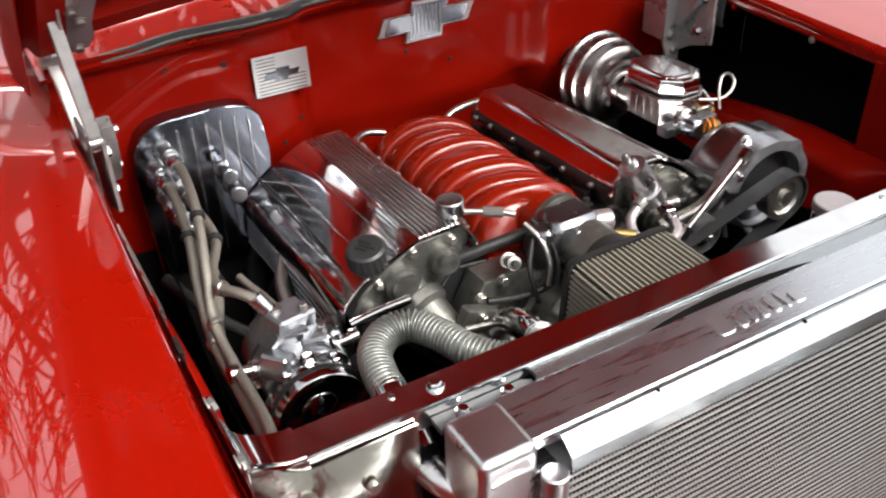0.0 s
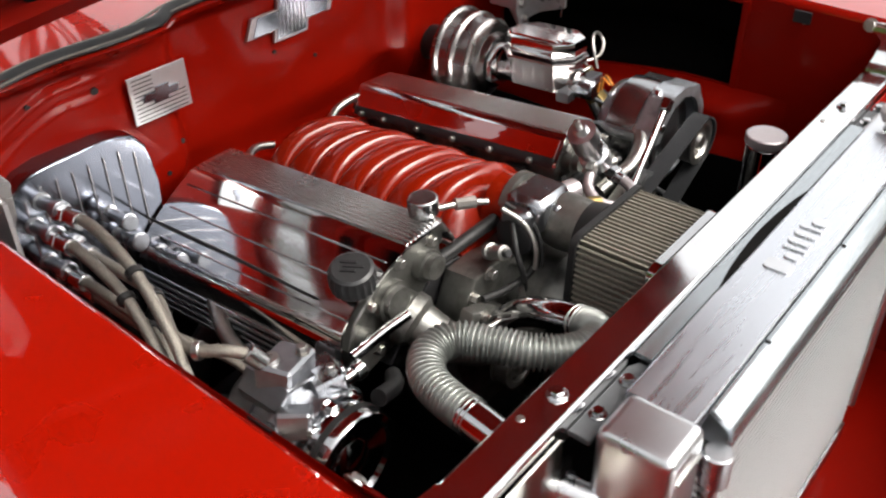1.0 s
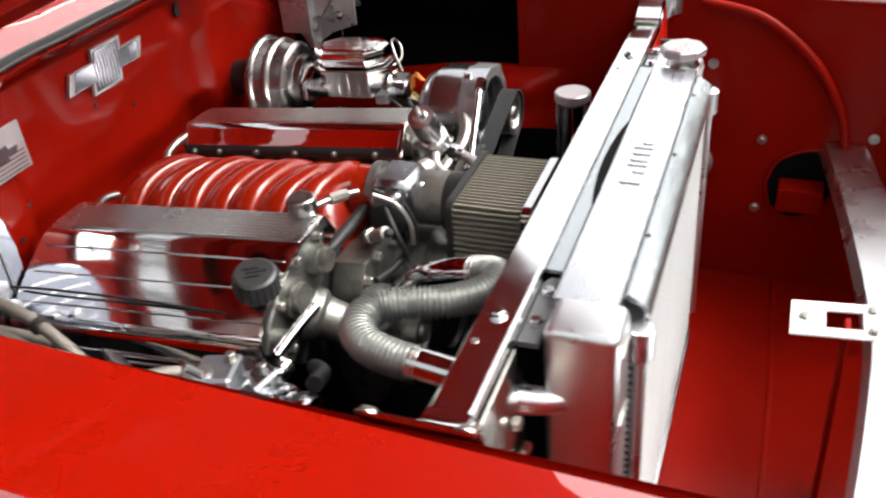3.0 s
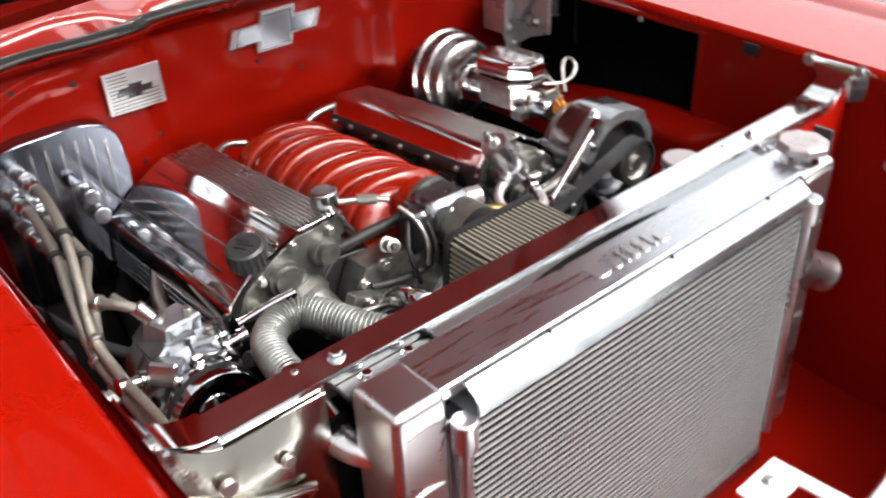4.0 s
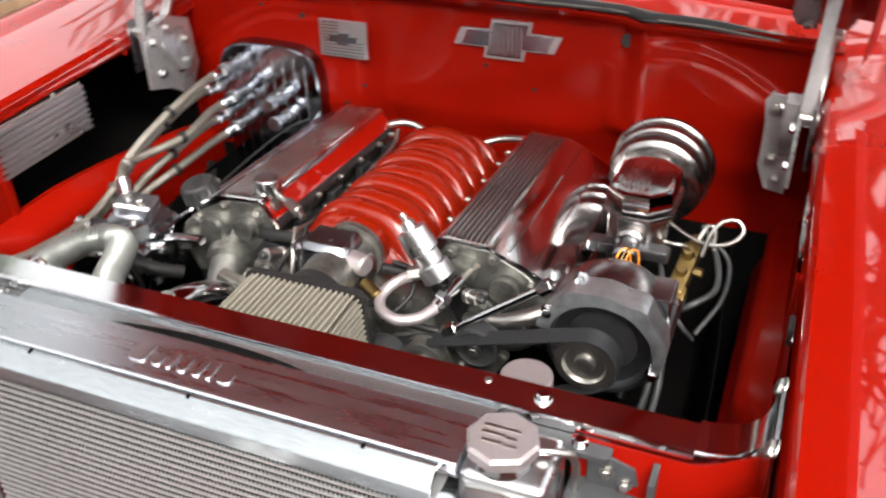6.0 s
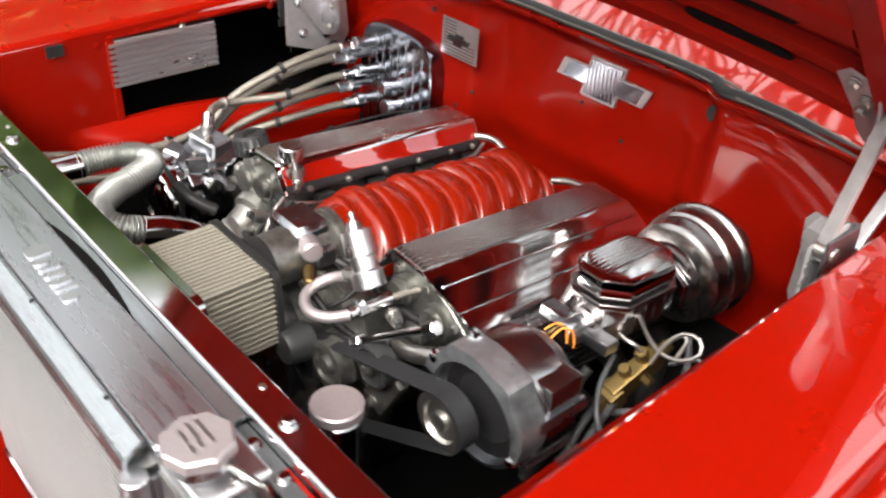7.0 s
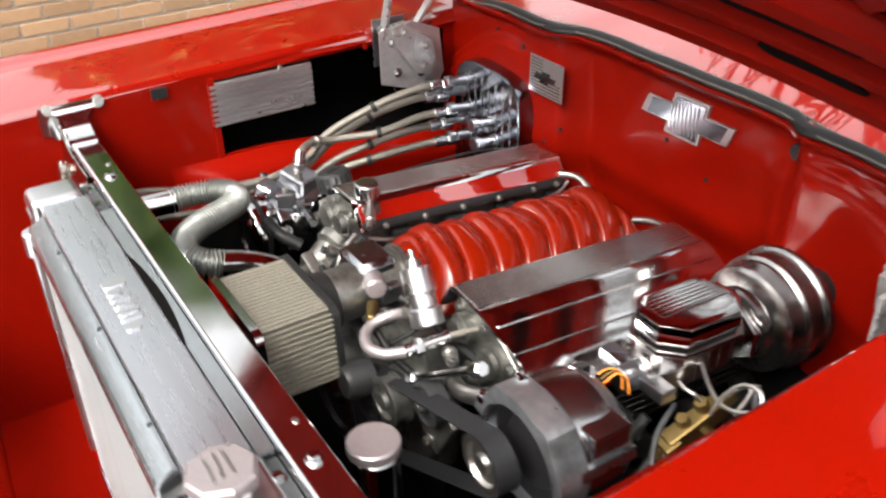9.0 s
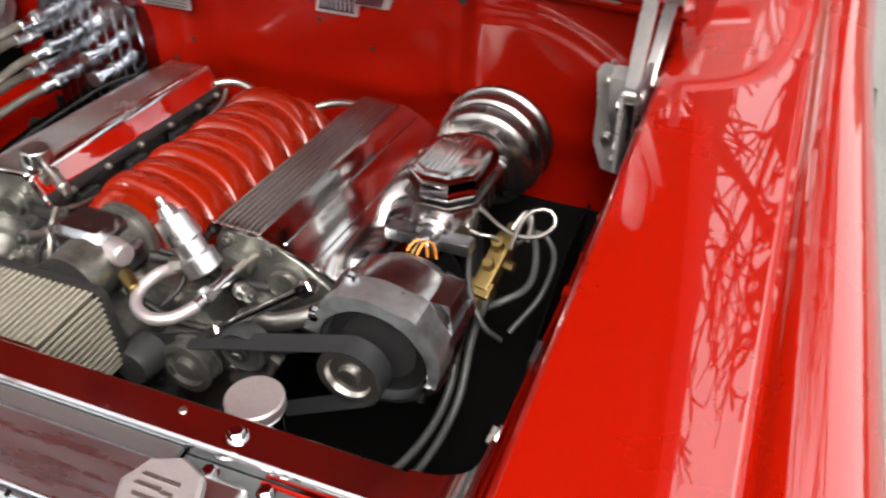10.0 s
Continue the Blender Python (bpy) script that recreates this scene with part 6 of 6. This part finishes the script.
for x, y, z, d, r, l, mat, lab in ((0.055, 0.275, 0.772, (0.4, -1, 0.3), 0.012, 0.035, CAST, "small cast sensor on the throttle"), (-0.115, 0.30, 0.785, (-0.3, -1, 0.5), 0.010, 0.040, STEEL, "small steel sensor beside the throttle"),
                                   (0.20, 0.30, 0.782, (0.9, -0.4, 0.2), 0.009, 0.026, STEEL, "steel sender on the engine front")):
    sn = thing("sensor", (x, y, z), lab, "sensor", group="engine front sensors")
    dv = Vector(d).normalized()
    bm = B()
    lathe(bm, (x, y, z), dv, [(0, r * 1.3), (0.008, r * 1.3), (0.0085, r), (l * 0.7, r), (l * 0.72, r * 1.12), (l, r * 1.12), (l + 0.001, r * 0.5)], 16)
    part("body", bm, mat, sn)
    bm = B()
    e = Vector((x, y, z)) + dv * (l + 0.001)
    cyl(bm, e, e + dv * 0.010, r * 0.62, 10, 0.001)
    part("plug", bm, PLASTIC, sn, "black plug")
for pts, r, mat, lab in (([(0.08, 0.30, 0.815), (0.105, 0.31, 0.80), (0.115, 0.29, 0.775), (0.10, 0.265, 0.755), (0.08, 0.25, 0.74)], 0.004, RUBBER, "black wire looping in front of the intake"),
                         ([(-0.085, 0.30, 0.842), (-0.075, 0.27, 0.825), (-0.07, 0.25, 0.79), (-0.075, 0.245, 0.755)], 0.004, STEEL, "bent steel line beside the throttle"),
                         ([(-0.07, 0.305, 0.842), (-0.06, 0.268, 0.822), (-0.055, 0.25, 0.785), (-0.06, 0.245, 0.75)], 0.0035, RUBBER, "black cable beside the throttle")):
    small_hose("line", pts, r, mat, lab)

# cast brackets on the front of the engine
for lo, hi, rot, lab in (((-0.03, -0.012, -0.035), (0.03, 0.012, 0.035), 20, "cast bracket beside the water pump"), ((-0.025, -0.01, -0.05), (0.025, 0.01, 0.05), -30, "cast arm of the belt tensioner")):
    for px, pz in (((-0.20, 0.715), (0.205, 0.715)) if rot > 0 else ((0.235, 0.685),)):
        bm = B()
        m = Matrix.Translation((px, 0.262, pz)) @ Matrix.Rotation(radians(rot if px < 0 else -rot), 4, "Y")
        box(bm, lo, hi, 0.006, m)
        b = single("engine_bracket", bm, CAST, lab, "bracket", group="front brackets")
        for dz in (lo[2] + 0.012, hi[2] - 0.012):
            q = m @ Vector((0, lo[1], dz))
            bm = B()
            bolt(bm, q, (0, -1, 0), 0.007, 0.008)
            part("bolt", bm, STEEL, b)

# spark plug leads and exhaust pipes low on each side
for s in (-1, 1):
    ex = thing("exhaust_header", (EX + s * 0.34, 0.58, 0.40), "dark steel exhaust header below the valve cover", "exhaust", group="exhaust headers")
    for i in range(4):
        y = 0.42 + 0.115 * i
        bm = B()
        tube(bm, [(EX + s * 0.25, y, 0.64), (EX + s * 0.32, y, 0.635), (EX + s * 0.36, y + 0.02, 0.59), (EX + s * 0.37, 0.60 + 0.05 * i, 0.48), (EX + s * 0.36, 0.70, 0.38)], 0.021, 12, 0.02)
        part("primary_pipe", bm, DARKMETAL, ex)
    for i in range(4):
        y = 0.40 + 0.115 * i
        bm = B()
        tube(bm, [(EX + s * 0.30, y, 0.655), (EX + s * 0.345, y + 0.01, 0.675), (EX + s * 0.350, y + 0.03, 0.70), (EX + s * 0.30, y + 0.04, 0.73)], 0.005, 8, 0.01)
        single("spark_plug_lead", bm, RUBBER, "black spark plug lead under the valve cover", "cable", group="spark plug leads")

# ---- surroundings ----
def bare_tree(x, y, h, seed, label):
    rnd = random.Random(seed)
    t = thing("tree", (x, y, 0), label, "tree", group="bare trees round the lot")
    trunk, twigs = B(), B()

    def limb(bm, p, d, ln, r, level):
        n = 4
        rings = []
        q = Vector(p)
        d = Vector(d).normalized()
        seg = 7 if level < 2 else 4
        pts = [(q.copy(), r)]
        for i in range(n):
            d = (d + Vector((rnd.uniform(-1, 1), rnd.uniform(-1, 1), rnd.uniform(-0.4, 0.9))) * (0.10 + 0.05 * level)).normalized()
            q = q + d * ln / n
            pts.append((q.copy(), max(0.022, r * (1 - 0.45 * (i + 1) / n))))
        for p2, rr in pts:
            u, w, _ = frame_of(d)
            rings.append([bm.verts.new(p2 + (u * math.cos(2 * math.pi * k / seg) + w * math.sin(2 * math.pi * k / seg)) * rr) for k in range(seg)])
        for a, b in zip(rings, rings[1:]):
            for k in range(seg):
                bm.faces.new((a[k], a[(k + 1) % seg], b[(k + 1) % seg], b[k]))
        if level < 5:
            for k in range(3 if level < 4 else 2):
                i = rnd.choice((2, 3, 4)) if k else 4
                p2, rr = pts[i]
                side = Vector((rnd.uniform(-1, 1), rnd.uniform(-1, 1), rnd.uniform(-0.1, 0.7)))
                limb(trunk if level < 1 else twigs, p2, d * (0.9 if k == 0 else 0.55) + side * 0.75, ln * rnd.uniform(0.62, 0.80), rr * (0.92 if k == 0 else 0.75), level + 1)
    limb(trunk, (x, y, 0), (0, 0, 1), h * 0.27, h * 0.040, 0)
    part("trunk", trunk, TREE_BARK, t)
    part("crown", twigs, TREE_BARK, t, "bare branches and twigs")
    return t


for i, (x, y, h) in enumerate(((1.1, 8.6, 15.0), (-1.5, 8.8, 14.0), (-0.2, 9.6, 16.0), (2.7, 9.2, 14.0), (-5.5, 8.5, 12.0), (3.0, -14.0, 12.0), (-6.0, -13.0, 12.0))):
    bare_tree(x, y, h, 11 + i, "tall leafless tree with dark branching limbs")

# evergreen behind the low wall
ever = thing("evergreen", (-6.2, 2.3, 0), "dense dark green evergreen behind the brick wall", "tree")
bm = B()
cyl(bm, (-6.2, 2.3, 0), (-6.2, 2.3, 4.1), 0.14, 10, 0.0, 0.03)
part("trunk", bm, BARK, ever)
rnd = random.Random(5)
vs, fs = [], []
for i in range(21000):
    z = 0.6 + 4.30 * rnd.random() ** 0.75
    rr = 1.75 * min(1.0, (5.25 - z) / 1.0) * rnd.uniform(0.90, 1.05) * rnd.random() ** 0.30
    a = rnd.uniform(0, 2 * math.pi)
    c = Vector((-6.2 + rr * math.cos(a), 2.3 + rr * math.sin(a), z + rnd.uniform(-0.15, 0.15)))
    u = Vector((rnd.uniform(-1, 1), rnd.uniform(-1, 1), rnd.uniform(-0.6, 0.6))).normalized() * rnd.uniform(0.10, 0.24)
    w = Vector((rnd.uniform(-1, 1), rnd.uniform(-1, 1), rnd.uniform(-1, 1))).normalized() * rnd.uniform(0.03, 0.07)
    k = len(vs)
    vs += [c - u, c + w, c + u, c - w]
    fs.append((k, k + 1, k + 2, k + 3))
me = bpy.data.meshes.new("crown")
me.from_pydata(vs, [], fs)
me.materials.append(GRASS)
o = new("crown", me)
o.parent = ever
o.matrix_parent_inverse = Matrix.Translation(-ever.location)
tagged(o, kind="stuff")

# far wood round the lot, added out of view to darken the chrome's reflections
rnd = random.Random(9)
vs, fs = [], []
for i in range(3400):
    a = rnd.uniform(0, 2 * math.pi)
    d = rnd.uniform(26, 34)
    x, y = d * math.cos(a), d * math.sin(a)
    # kept low on one side, where the fender should reflect bright sky
    h = rnd.uniform(7.0, 14.5) * (0.8 + 0.2 * math.sin(3 * a)) * (0.30 if -0.35 < a < 1.1 or a > 2 * math.pi - 0.35 else 1.15 if math.sin(a) < 0 else 0.8)
    w = rnd.uniform(0.2, 0.9)
    tx, ty = -math.sin(a) * w, math.cos(a) * w
    k = len(vs)
    vs += [(x - tx, y - ty, 0), (x + tx, y + ty, 0), (x + tx * 0.5 + rnd.uniform(-0.3, 0.3), y + ty * 0.5, h), (x - tx * 0.5, y - ty * 0.5, h * rnd.uniform(0.8, 1.0))]
    fs.append((k, k + 1, k + 2, k + 3))
me = bpy.data.meshes.new("far_wood")
me.from_pydata(vs, [], fs)
me.materials.append(BARK)
tagged(new("far_wood", me), "grey-brown leafless wood along the horizon, added out of view to darken reflections", "trees", kind="stuff")

# low brick wall, brick by brick where it shows
bm = B()
box(bm, (-3.70, -1.72, 0), (-3.412, 3.24, 0.965), 0.0)
wall = single("wall_west", bm, MORTAR, "low tan brick wall beside the lot", "wall", kind="structure", smooth=0)
bm = B()
box(bm, (-0.006, -0.105, -0.029), (0.012, 0.105, 0.029), 0.003, seg=1)
brick_mesh = finish("brick", bm, BRICK, 0)
for row in range(13):
    for col in range(22):
        y = -1.6 + 0.22 * col + (0.11 if row % 2 else 0)
        o = new("brick", brick_mesh)
        o.parent = wall
        o.location = (-3.412, y, 0.04 + 0.071 * row)
